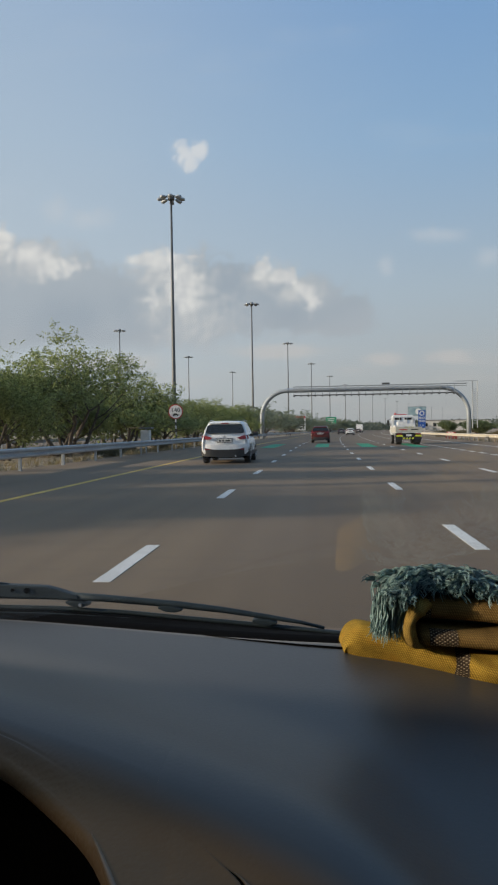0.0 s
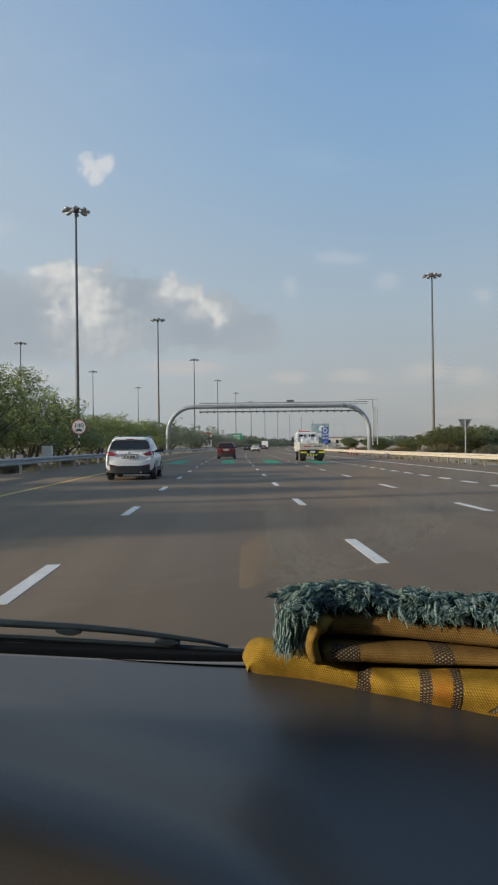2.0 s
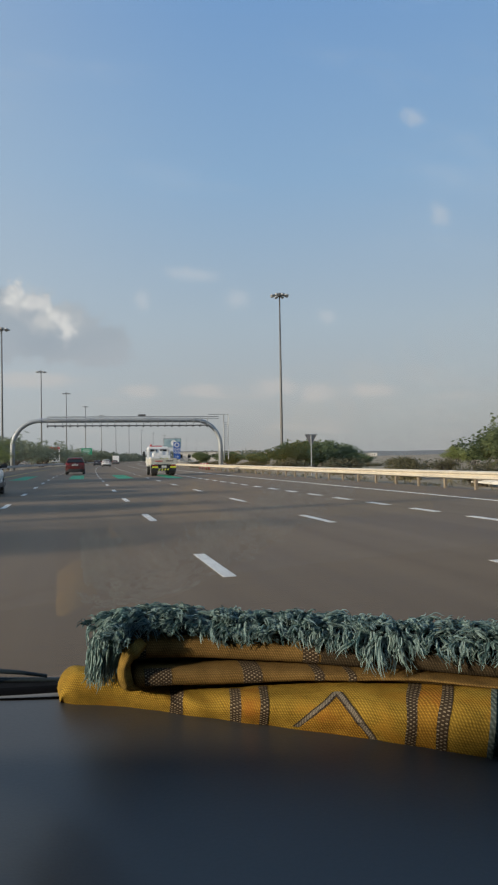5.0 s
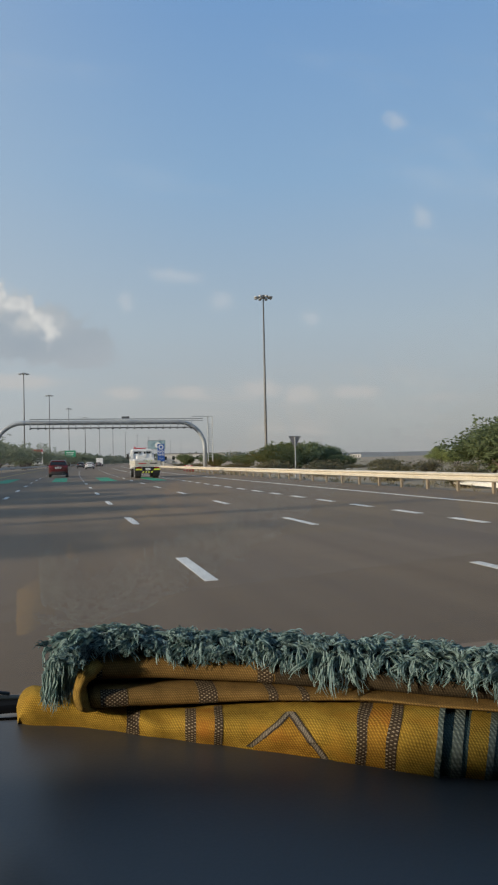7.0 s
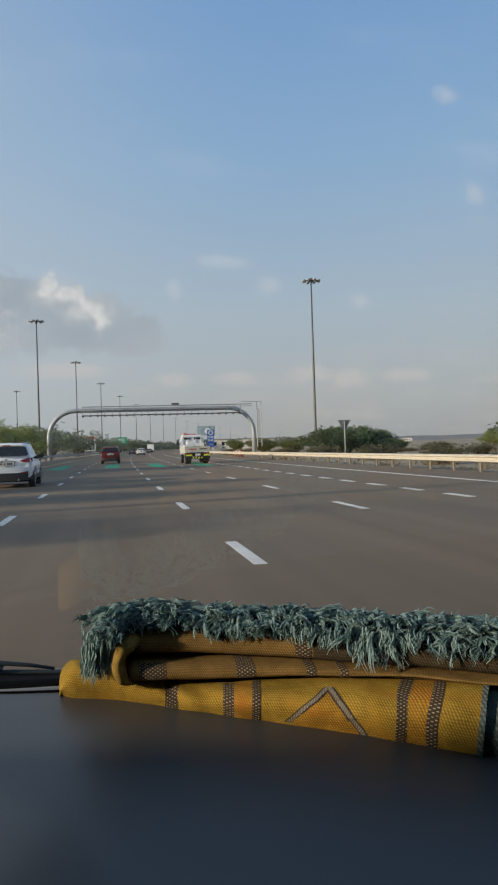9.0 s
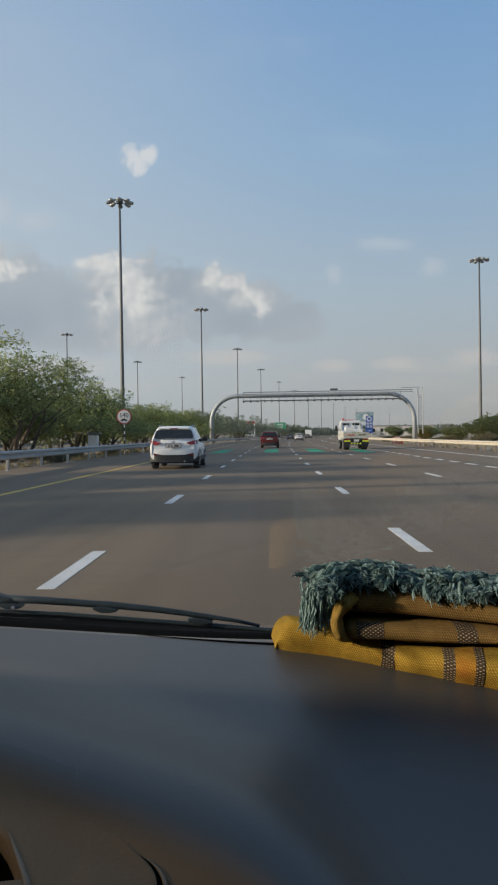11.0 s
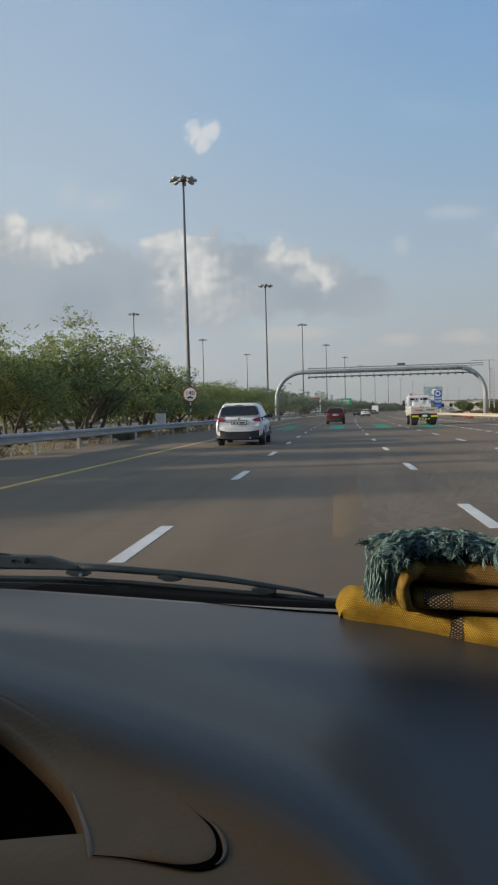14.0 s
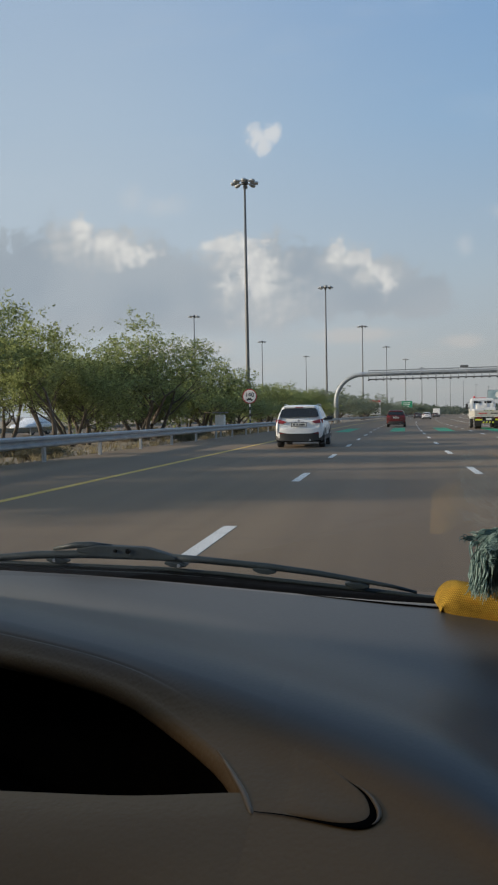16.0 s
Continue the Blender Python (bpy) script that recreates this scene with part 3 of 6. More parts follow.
# ---- lamp masts ----
def lamp_mast(at, group, height=30.0, fade=0):
    t = thing("lamp_mast", "tall grey tapered steel lamp mast with ring of floodlights", "street lamp", group, at)
    part("base", Shape().disc((0, 0, 0.15), 0.45, 0.5, 16, "z"), "concrete", t)
    part("pole", Shape().tube([(0, 0, 0.0), (0, 0, 0.5), (0, 0, height * 0.5), (0, 0, height - 0.3)], [0.31, 0.27, 0.195, 0.115], 12), "pole", t, smooth=True)
    ring = Shape()
    ring.disc((0, 0, height - 0.45), 0.42, 0.5, 14, "z")
    pts = [(0.85 * math.cos(q), 0.85 * math.sin(q), height - 0.45) for q in (2 * math.pi * j / 16 for j in range(17))]
    ring.tube(pts, 0.05, 6)
    part("head_ring", ring, "dark_steel", t)
    lamp = Shape()
    lamp.rings([[(0.95 + d, w * math.cos(q), h * math.sin(q) - 0.02) for q in (2 * math.pi * j / 10 for j in range(10))]
                for d, w, h in ((-0.3, 0.05, 0.05), (-0.1, 0.16, 0.12), (0.25, 0.28, 0.2), (0.6, 0.3, 0.2), (0.72, 0.2, 0.1))])
    lm = lamp.mesh("floodlight", "steel", True)
    for j in range(8):
        put_piece("floodlight", lm, t, pose(0, 0, height - 0.4, 0, 8, 45 * j + 10))
    return t


mast = lamp_mast(road_pose(-18.2, 84, -0.1), "median lamp masts")
for i in range(1, 14):
    copy_thing(mast, road_pose(-18.2, 84 + 72 * i, -0.1))
copy_thing(mast, road_pose(-18.2, 12, -0.1))
tagged(copy_thing(mast, road_pose(33.0, 116, 0.0)), "tall grey tapered lamp mast beside the outer verge", group="verge lamp masts")
for v in (190, 262, 334):
    tagged(copy_thing(mast, road_pose(-60, v, -0.1)), group="opposite lamp masts")


# ---- trees ----
def limbs(rnd, height, spread, stems, most=3):
    """Branch paths of one tree: lists of points and radii, and the tips."""
    paths, tips = [], []

    def grow(p, d, length, r, level):
        pts, rad = [p], [r]
        n = 4 if level < 2 else 2
        for i in range(n):
            d = (d + Vector((rnd.gauss(0, 0.16), rnd.gauss(0, 0.16), rnd.gauss(0.05, 0.1)))).normalized()
            p = p + d * length / n
            pts.append(p)
            rad.append(r * (1 - 0.6 * (i + 1) / n))
        paths.append((pts, rad, (6, 4, 3, 3)[level]))
        if level >= most:
            tips.append(p)
            return
        if level == most - 1:
            tips.append(pts[len(pts) // 2])
        for j in range(rnd.choice((3, 3, 4)) if level < 2 else 3):
            q = rnd.uniform(0, 2 * math.pi)
            out = Vector((math.cos(q), math.sin(q), 0))
            nd = (d * rnd.uniform(0.5, 0.9) + out * rnd.uniform(0.5, 0.9) * spread).normalized()
            start = pts[rnd.choice((2, 3, 4))] if n == 4 else pts[rnd.choice((1, 2))]
            grow(start, nd, length * rnd.uniform(0.55, 0.8), rad[-1] * 0.85, level + 1)

    for s in range(stems):
        q = 2 * math.pi * s / stems + rnd.uniform(-0.5, 0.5)
        lean = 0.0 if stems == 1 else 0.45
        grow(Vector((0.12 * math.cos(q), 0.12 * math.sin(q), -0.2)), Vector((lean * math.cos(q), lean * math.sin(q), 1)).normalized(),
             height * 0.40, 0.11 if stems > 1 else 0.17, 0)
    return paths, tips


def leaves(rnd, tips, per, clump, size):
    """Leaves in small sprigs gathered round the ends of the twigs."""
    s = Shape()
    for tip in tips:
        for _ in range(max(2, per // 11)):
            mid = tip + Vector((rnd.gauss(0, clump), rnd.gauss(0, clump), rnd.gauss(0, clump * 0.7)))
            lie = Vector((rnd.gauss(0, 1), rnd.gauss(0, 1), rnd.gauss(0.3, 0.6))).normalized()
            for _ in range(11):
                c = mid + lie * rnd.uniform(-0.20, 0.20) + Vector((rnd.gauss(0, 0.055), rnd.gauss(0, 0.055), rnd.gauss(0, 0.055)))
                a = (lie * 0.6 + Vector((rnd.gauss(0, 1), rnd.gauss(0, 1), rnd.gauss(0, 0.8)))).normalized() * size * rnd.uniform(0.6, 1.4)
                b = a.orthogonal().normalized() * size * rnd.uniform(0.35, 0.6)
                n = len(s.v)
                s.v += [tuple(c - a), tuple(c + b), tuple(c + a), tuple(c - b)]
                s.f.append((n, n + 1, n + 2, n + 3))
    return s


def tree(seed, label, height, spread, stems, per, clump, size, mat="leaf", name="tree", group="median trees", most=3):
    rnd = random.Random(seed)
    t = thing(name, label, "bush" if name == "bush" else "tree", group)
    paths, tips = limbs(rnd, height, spread, stems, most)
    wood = Shape()
    for pts, rad, sides in paths:
        wood.tube(pts, rad, sides, caps=False)
    top = max(p.z for p in tips)
    part("trunk", wood, "bark", t, smooth=True)
    part("crown", leaves(rnd, tips, per, clump, size), mat, t)
    t["top"] = top
    return t


def plant(src, u, v, high, turn, wide=1.0):
    s = high / src["top"]
    ob = copy_thing(src, road_pose(u, v, -0.15, turn))
    ob.scale = (s * wide, s * wide, s)
    return ob


OPEN = tree(11, "open airy tree with pale green fine leaves", 6.2, 0.9, 2, 154, 0.27, 0.056)
FULL = tree(12, "rounded multi-stemmed tree with dusty green leaves", 5.5, 1.1, 4, 143, 0.32, 0.062)
LOW = tree(13, "low spreading dusty green median tree", 4.2, 1.3, 4, 121, 0.32, 0.064)
BARE = tree(14, "sparse half-bare tree with thin branches", 6.5, 0.8, 2, 33, 0.2, 0.046)
BUSH = tree(15, "dense dark green roadside bush", 3.2, 1.5, 5, 66, 0.28, 0.078, "leaf_dark", "bush", "verge bushes")
SCRUB = tree(16, "dry brown desert scrub bush", 1.4, 1.6, 6, 33, 0.16, 0.05, "scrub", "bush", "desert scrub", most=2)
FAR_FULL = tree(17, "rounded green median tree farther down the road, haze in its colour", 5.5, 1.1, 4, 22, 0.34, 0.088, "hazy_leaf")
FAR_LOW = tree(18, "low spreading green tree farther down the road, haze in its colour", 4.2, 1.3, 4, 22, 0.34, 0.092, "hazy_leaf")
for ob, (u, v, h, r) in ((OPEN, (-15.5, 30, 6.3, 0)), (FULL, (-16, 43, 7.4, 40)), (LOW, (-15.5, 56, 5.4, 10)), (BARE, (-17, 48, 6.8, 70)),
                        (BUSH, (25.0, 34.5, 3.4, 20)), (SCRUB, (19, 30, 1.0, 0)), (FAR_FULL, (-17.5, 124, 6.0, 0)), (FAR_LOW, (-15, 131, 5.4, 0))):
    s = h / ob["top"]
    ob.matrix_basis = road_pose(u, v, -0.15, r)
    ob.scale = (s, s, s)

rnd = random.Random(77)
# trees at v 16 and below are unseen, added to shade the near road
for kind, u, v, h in ((FULL, -17.5, 36, 5.4), (OPEN, -19.5, 33, 5.6), (OPEN, -14.5, 23, 6.2), (LOW, -18.5, 50, 5.0),
                      (LOW, -15, 63, 4.5), (FULL, -16.5, 70, 5.0), (LOW, -14.5, 77, 4.4), (LOW, -17, 86, 4.9), (FULL, -15, 94, 5.4), (OPEN, -17, 102, 6.0),
                      (LOW, -15, 111, 5.0), (FULL, -16, 121, 5.6), (FULL, -15.5, -9, 6.0), (OPEN, -16, 1, 4.4), (FULL, -15, 9, 5.4), (LOW, -16.5, 16, 5.0),
                      (OPEN, -17.5, 38, 5.6), (FULL, -18.5, 60, 5.6), (LOW, -20.5, 46, 4.4)):
    plant(kind, u, v, h, rnd.uniform(0, 360), rnd.uniform(0.95, 1.2))
for i in range(26):
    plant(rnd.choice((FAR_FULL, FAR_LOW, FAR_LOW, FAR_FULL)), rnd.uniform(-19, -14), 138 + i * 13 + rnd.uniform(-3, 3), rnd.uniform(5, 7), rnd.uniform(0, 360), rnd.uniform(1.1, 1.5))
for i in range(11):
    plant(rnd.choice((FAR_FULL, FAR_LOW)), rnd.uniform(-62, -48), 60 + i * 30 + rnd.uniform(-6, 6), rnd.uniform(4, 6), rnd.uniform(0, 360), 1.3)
# bushes and small trees beyond the outer verge
for u, v, h in ((28.0, 40, 3.0), (40, 98, 1.8), (38, 118, 2.2), (32, 132, 2.2), (44, 140, 2.4), (30, 154, 2.6), (34, 175, 2.8), (29, 200, 3.2), (40, 225, 3.6)):
    plant(BUSH, u, v, h, rnd.uniform(0, 360), rnd.uniform(1.1, 1.6))
for u, v, h in ((28, 92, 3.8), (31, 97, 4.4), (34, 101, 4.0), (37.5, 106, 4.6), (42, 110, 4.0)):
    tagged(plant(BUSH, u, v, h * 0.8, rnd.uniform(0, 360), 1.3), "dense dark green thicket beyond the outer verge", group="verge trees")
for u, v, h in ((60, 104, 2.8), (50, 82, 2.6), (74, 130, 3.2), (66, 96, 3.0)):
    tagged(plant(LOW, u, v, h, rnd.uniform(0, 360)), "small lone desert tree on sandy ground", group="desert trees")
for i in range(56):
    u, v = rnd.uniform(17, 75), rnd.uniform(22, 190)
    plant(SCRUB, u, v, rnd.uniform(0.5, 1.2), rnd.uniform(0, 360), rnd.uniform(1.0, 1.6))
for i in range(40):
    plant(SCRUB, rnd.uniform(-23, -11.2), rnd.uniform(12, 80), rnd.uniform(0.2, 0.6), rnd.uniform(0, 360), 1.3)


def rubble():
    """Loose pale stones, clods and litter on the ground under the median barrier."""
    r = random.Random(31)
    s = Shape()
    for i in range(2600):
        v = r.uniform(5, 75)
        u = -10.65 - abs(r.gauss(0, 1.0)) - (r.uniform(0, 9) if i % 4 == 0 else 0)
        x, y, _ = road(u, v)
        a = r.uniform(0.02, 0.075) * (1.8 if r.random() < 0.06 else 1.0)
        n = len(s.v)
        q = r.uniform(0, 3.1)
        for j in range(5):
            d = q + j * 1.257
            k = a * r.uniform(0.7, 1.3)
            s.v.append((x + k * math.cos(d), y + k * math.sin(d), -0.17))
        s.v.append((x + r.gauss(0, a * 0.2), y + r.gauss(0, a * 0.2), -0.13 + a * r.uniform(0.5, 1.0)))
        s.f += [(n + j, n + (j + 1) % 5, n + 5) for j in range(5)]
    return s


def dry_grass():
    """Bent straw-coloured blades in loose tufts on both verges."""
    r = random.Random(32)
    s = Shape()
    for i in range(900):
        side = i % 3
        v = r.uniform(6, 90)
        u = -10.9 - abs(r.gauss(0, 2.2)) if side < 2 else 15.3 + abs(r.gauss(0, 4.0))
        x, y, _ = road(u, v)
        tall = r.uniform(0.08, 0.30)
        for _ in range(12):
            d = r.uniform(0, 6.3)
            w = r.uniform(0.004, 0.010)
            px, py = x + r.gauss(0, 0.09), y + r.gauss(0, 0.09)
            dx, dy, h = math.cos(d), math.sin(d), tall * r.uniform(0.5, 1.1)
            n = len(s.v)
            s.v += [(px - w * dy, py + w * dx, -0.16), (px + w * dy, py - w * dx, -0.16),
                    (px + dx * h * 0.25 + w * dy * 0.7, py + dy * h * 0.25 - w * dx * 0.7, -0.13 + h * 0.6), (px + dx * h * 0.6, py + dy * h * 0.6, -0.13 + h)]
            s.f += [(n, n + 1, n + 2), (n, n + 2, n + 3)]
    return s


tagged(part("verge_stones", rubble(), "stone"), "pale loose stones and clods on the sandy verge", "stones", kind="stuff")
tagged(part("dry_grass", dry_grass(), "straw"), "dry straw-coloured grass tufts on the verges", "grass", kind="stuff")


# ---- far distance ----
def ridge(x0, x1, y, low, high, seed, steps=90):
    """A long low hill with depth: foot, crest and back foot."""
    rows = [[], [], []]
    for i in range(steps + 1):
        x = x0 + (x1 - x0) * i / steps
        edge = min(1.0, i / 10, (steps - i) / 10)
        h = low + (high - low) * edge * (0.5 + 0.5 * noise.noise(Vector((x * 0.004 + seed, seed, 0)))) + edge * 3 * noise.noise(Vector((x * 0.03, seed, 1)))
        for r, (dy, hh) in zip(rows, ((-160, -1.0), (0, h), (160, -1.0))):
            r.append((x, y + dy, hh))
    return Shape().sheet(rows)


tagged(part("hill", ridge(150, 3000, 2300, 4, 34, 3.1), "hill", smooth=True), "long low hazy hill on the horizon", "hill", kind="structure")
tagged(part("hill", ridge(-2600, -100, 2600, 4, 22, 8.1), "hill", smooth=True), "low hazy hill far beyond the trees", "hill", kind="structure")


def far_woods():
    r = random.Random(3)
    s = Shape()
    for i in range(520):
        v = r.uniform(430, 800)
        u = r.choice((r.uniform(-60, -16), r.uniform(24, 90), r.uniform(-60, -16)))
        x, y, _ = road(u, v)
        h = r.uniform(4, 8)
        for _ in range(26):
            c = Vector((x + r.gauss(0, 2.2), y + r.gauss(0, 2), h * r.uniform(0.15, 1.0)))
            a = Vector((r.gauss(0, 1), r.gauss(0, 1), r.gauss(0, 1))).normalized() * r.uniform(0.5, 1.1)
            b = a.orthogonal().normalized() * r.uniform(0.4, 0.9)
            n = len(s.v)
            s.v += [tuple(c - a), tuple(c + b), tuple(c + a), tuple(c - b)]
            s.f.append((n, n + 1, n + 2, n + 3))
    return s


tagged(part("far_woods", far_woods(), "far_leaf"), "distant belt of trees along the road, haze painted in", "trees", kind="stuff")


# ---- overhead gantry ----
def gantry(at, left, right, height):
    t = thing("road_gantry", "grey tubular steel gantry spanning the motorway, with walkway", "gantry", at=at)
    r = 4.3

    def leg(x, side):
        pts = [(x, 0, -0.3), (x, 0, height - r)]
        pts += [(x + side * r * (1 - math.cos(q)), 0, height - r + r * math.sin(q)) for q in (math.pi / 2 * j / 12 for j in range(1, 13))]
        return pts

    a, b = leg(left, 1), leg(right, -1)
    line = [Vector(p) for p in a + list(reversed(b))]
    rings = []
    for i, p in enumerate(line):
        d = (line[min(i + 1, len(line) - 1)] - line[max(i - 1, 0)]).normalized()
        across = Vector((d.z, 0, -d.x))
        rings.append([p + 0.36 * (math.cos(q) * across + math.sin(q) * Vector((0, 1, 0))) for q in (2 * math.pi * j / 14 for j in range(14))])
    part("arch", Shape().rings(rings), "gantry", t, smooth=True)
    for x in (left + r, right - r, left + 0.36 * (right - left), left + 0.64 * (right - left)):
        part("flange", Shape().disc((x, 0, height), 0.44, 0.12, 16, "x"), "gantry", t)
    part("walkway", Shape().box(left + r + 1.0, right - 2.2, -0.95, -0.1, height - 0.95, height - 0.80), "dark_steel", t)
    for z, y in ((height + 0.55, -0.95), (height + 0.2, -0.95), (height + 0.55, -0.05)):
        part("handrail", Shape().tube([(left + r + 1.0, y, z), (right - 0.4, y, z)], 0.06, 6), "gantry", t)
    stanchion = Shape().box(-0.06, 0.06, -1.01, -0.89, height - 0.9, height + 0.57).mesh("stanchion", "gantry")
    bracket = Shape().box(-0.12, 0.12, -0.9, 0.1, height - 1.1, height - 0.95).mesh("bracket", "dark_steel")
    n = 22
    for i in range(n + 1):
        x = left + r + 1.1 + (right - left - r - 3.4) * i / n
        put_piece("stanchion", stanchion, t, pose(x, 0, 0))
        put_piece("bracket", bracket, t, pose(x, 0, 0))
    ladder = Shape()
    for x in (right + 0.5, right + 1.25):
        ladder.tube([(x, -0.5, 1.2), (x, -0.5, height + 0.9)], 0.085, 6)
    for i in range(16):
        ladder.tube([(right + 0.55, -0.5, 2.0 + 0.36 * i), (right + 1.25, -0.5, 2.0 + 0.36 * i)], 0.055, 5)
    part("ladder", ladder, "gantry", t)
    part("ladder_head", Shape().tube([(right - 2.2, -0.9, height + 0.9), (right + 1.25, -0.9, height + 0.9), (right + 1.25, -0.9, height - 0.9)], 0.06, 6), "gantry", t)
    part("control_box", Shape().box((left + right) / 2 + 3, (left + right) / 2 + 4.2, -0.6, 0.1, height + 0.65, height + 0.95), "dark_steel", t, bevel=0.03)
    return t


gantry(road_pose(0, 116), -11.2, 22.0, 7.8)


# ---- signs ----
def words(text, size, at, mat, parent, name="lettering"):
    c = bpy.data.curves.new(name, "FONT")
    c.body, c.size, c.align_x, c.align_y, c.extrude = text, size, "CENTER", "CENTER", 0.004
    tmp = bpy.data.objects.new(name, c)
    scene.collection.objects.link(tmp)
    me = bpy.data.meshes.new_from_object(tmp.evaluated_get(bpy.context.evaluated_depsgraph_get()))
    bpy.data.objects.remove(tmp)
    me.materials.clear()
    me.materials.append(M[mat])
    ob = new(name, me)
    ob.parent = parent
    ob.matrix_basis = at
    return ob


def round_sign(t, z, r, text, bars):
    part("rim", Shape().disc((0, -0.03, z), r, 0.04, 28), "sign_red", t)
    part("face", Shape().disc((0, -0.056, z), r * 0.87, 0.012, 28), "sign_white", t)
    words(text, r * 0.85, pose(0, -0.068, z + r * 0.18, 90, 0, 0), "dark_print", t)
    car = Shape().rings([[(r * x, y, z + r * h) for x, h in ((-0.44, -0.50), (0.44, -0.50), (0.44, -0.40), (0.26, -0.36), (0.14, -0.24), (-0.20, -0.24), (-0.30, -0.36), (-0.44, -0.39))] for y in (-0.07, -0.063)])
    for x in (-0.25, 0.25):
        car.disc((r * x, -0.067, z - r * 0.51), r * 0.085, 0.008, 12)
    part("pictogram", car, "dark_print", t)


def speed_sign(at, r, texts, label):
    t = thing("speed_limit_sign", label, "road sign", "speed limit signs", at)
    pole = Shape().tube([(0, 0, -0.3), (0, 0, 2.3 + 2 * r * len(texts))], 0.05, 8)
    part("pole", pole, "white_plastic", t, smooth=True)
    for i in range(4):
        part("black_band", Shape().tube([(0, 0, 0.3 + 0.5 * i), (0, 0, 0.55 + 0.5 * i)], 0.054, 8), "dark_print", t)
    for i, x in enumerate(texts):
        round_sign(t, 2.3 + r + 2.1 * r * i, r, x, True)
    return t


speed_sign(road_pose(15.8, 176, -0.05), 0.58, ("80", "140"), "two round red-rimmed speed limit signs on banded pole")
speed_sign(road_pose(-11.3, 54, -0.05), 0.58, ("140",), "round red-rimmed speed limit sign on banded pole")


def panel_sign(at, w, h, low, kind):
    label = "white information sign with dark red header on two posts" if kind == "white" else "tall blue services sign on two white posts"
    t = thing("information_sign", label, "road sign", "information signs", at)
    for x in (-w * 0.32, w * 0.32):
        part("post", Shape().tube([(x, 0.06, -0.3), (x, 0.06, low + h * 0.9)], 0.06, 8), "white_plastic", t)
    part("panel", Shape().box(-w / 2, w / 2, -0.05, 0.03, low, low + h), "sign_white" if kind == "white" else "sign_blue", t, bevel=0.015)
    if kind == "white":
        part("header", Shape().box(-w / 2 + 0.03, w / 2 - 0.03, -0.062, -0.052, low + h * 0.84, low + h - 0.04), "sign_red", t)
        for i in range(4):
            part("text_bar", Shape().box(-w * 0.36, w * (0.36 - 0.05 * (i % 2)), -0.062, -0.052, low + h * (0.68 - 0.12 * i), low + h * (0.73 - 0.12 * i)), "dark_print", t)
        part("emblem", Shape().disc((0, -0.056, low + h * 0.14), h * 0.08, 0.012, 18), "dark_print", t)
    else:
        part("emblem", Shape().disc((0, -0.056, low + h * 0.82), w * 0.36, 0.012, 24), "sign_white", t)
        part("emblem", Shape().disc((0, -0.066, low + h * 0.82), w * 0.22, 0.012, 24), "sign_blue", t)
        for x, z in ((-0.22, 0.56), (0.22, 0.56), (-0.22, 0.38), (0.22, 0.38)):
            part("pictogram", Shape().disc((x * w, -0.056, low + h * z), w * 0.17, 0.012, 12), "sign_white", t)
            part("pictogram", Shape().box((x - 0.06) * w, (x + 0.06) * w, -0.07, -0.064, low + h * z - 0.12, low + h * z + 0.1), "sign_blue", t)
        words("2 km", w * 0.3, pose(0, -0.06, low + h * 0.15, 90, 0, 0), "sign_white", t)
    return t


panel_sign(road_pose(16.3, 200), 3.4, 4.2, 1.2, "white")
panel_sign(road_pose(-12.0, 205), 2.9, 4.2, 1.2, "white")
panel_sign(road_pose(17.0, 138), 1.35, 3.4, 1.4, "blue")


def yield_sign(at):
    t = thing("yield_sign", "grey back of a triangular yield sign on pole", "road sign", at=at)
    part("pole", Shape().tube([(0, 0, -0.3), (0, 0, 3.2)], 0.045, 8), "steel", t)
    tri = Shape()
    r = 0.62
    ring = [(r * math.cos(math.radians(q)), r * math.sin(math.radians(q)) + 2.95) for q in (30, 150, 270)]
    tri.rings([[(x, 0.05, z) for x, z in ring], [(x, 0.075, z) for x, z in ring]])
    part("plate", tri, "sign_back", t, bevel=0.01)
    rim = Shape().tube([(x, 0.045, z) for x, z in ring + ring[:1]], 0.035, 5)
    part("rim", rim, "steel", t)


yield_sign(road_pose(18.5, 54, -0.1))


def billboard(at):
    t = thing("billboard", "blue-green advertising billboard on a white column", "billboard", at=at)
    part("column", Shape().tube([(1.6, 0.4, -0.3), (1.6, 0.4, 9)], 0.7, 14), "building", t, smooth=True)
    part("frame", Shape().box(-5, 5, -0.2, 0.6, 8.4, 13.6), "sign_back", t, bevel=0.06)
    part("poster", Shape().box(-4.8, 4.8, -0.24, -0.2, 8.6, 13.4), "poster", t)
    part("picture_shape", Shape().disc((0.8, -0.25, 10.8), 1.7, 0.02, 20), "sign_white", t)


billboard(road_pose(26.5, 400))


def green_sign(at):
    t = thing("direction_sign", "small green overhead direction sign on post", "road sign", at=at)
    part("post", Shape().tube([(0, 0.1, -0.3), (0, 0.1, 6)], 0.15, 8), "steel", t)
    part("panel", Shape().box(-2.4, 2.4, -0.1, 0.05, 4.0, 7.2), "sign_green", t, bevel=0.03)
    for i in range(3):
        part("text_bar", Shape().box(-1.8, 1.6 - 0.3 * i, -0.12, -0.1, 6.2 - 0.8 * i, 6.5 - 0.8 * i), "sign_white", t)


green_sign(road_pose(-13, 330))


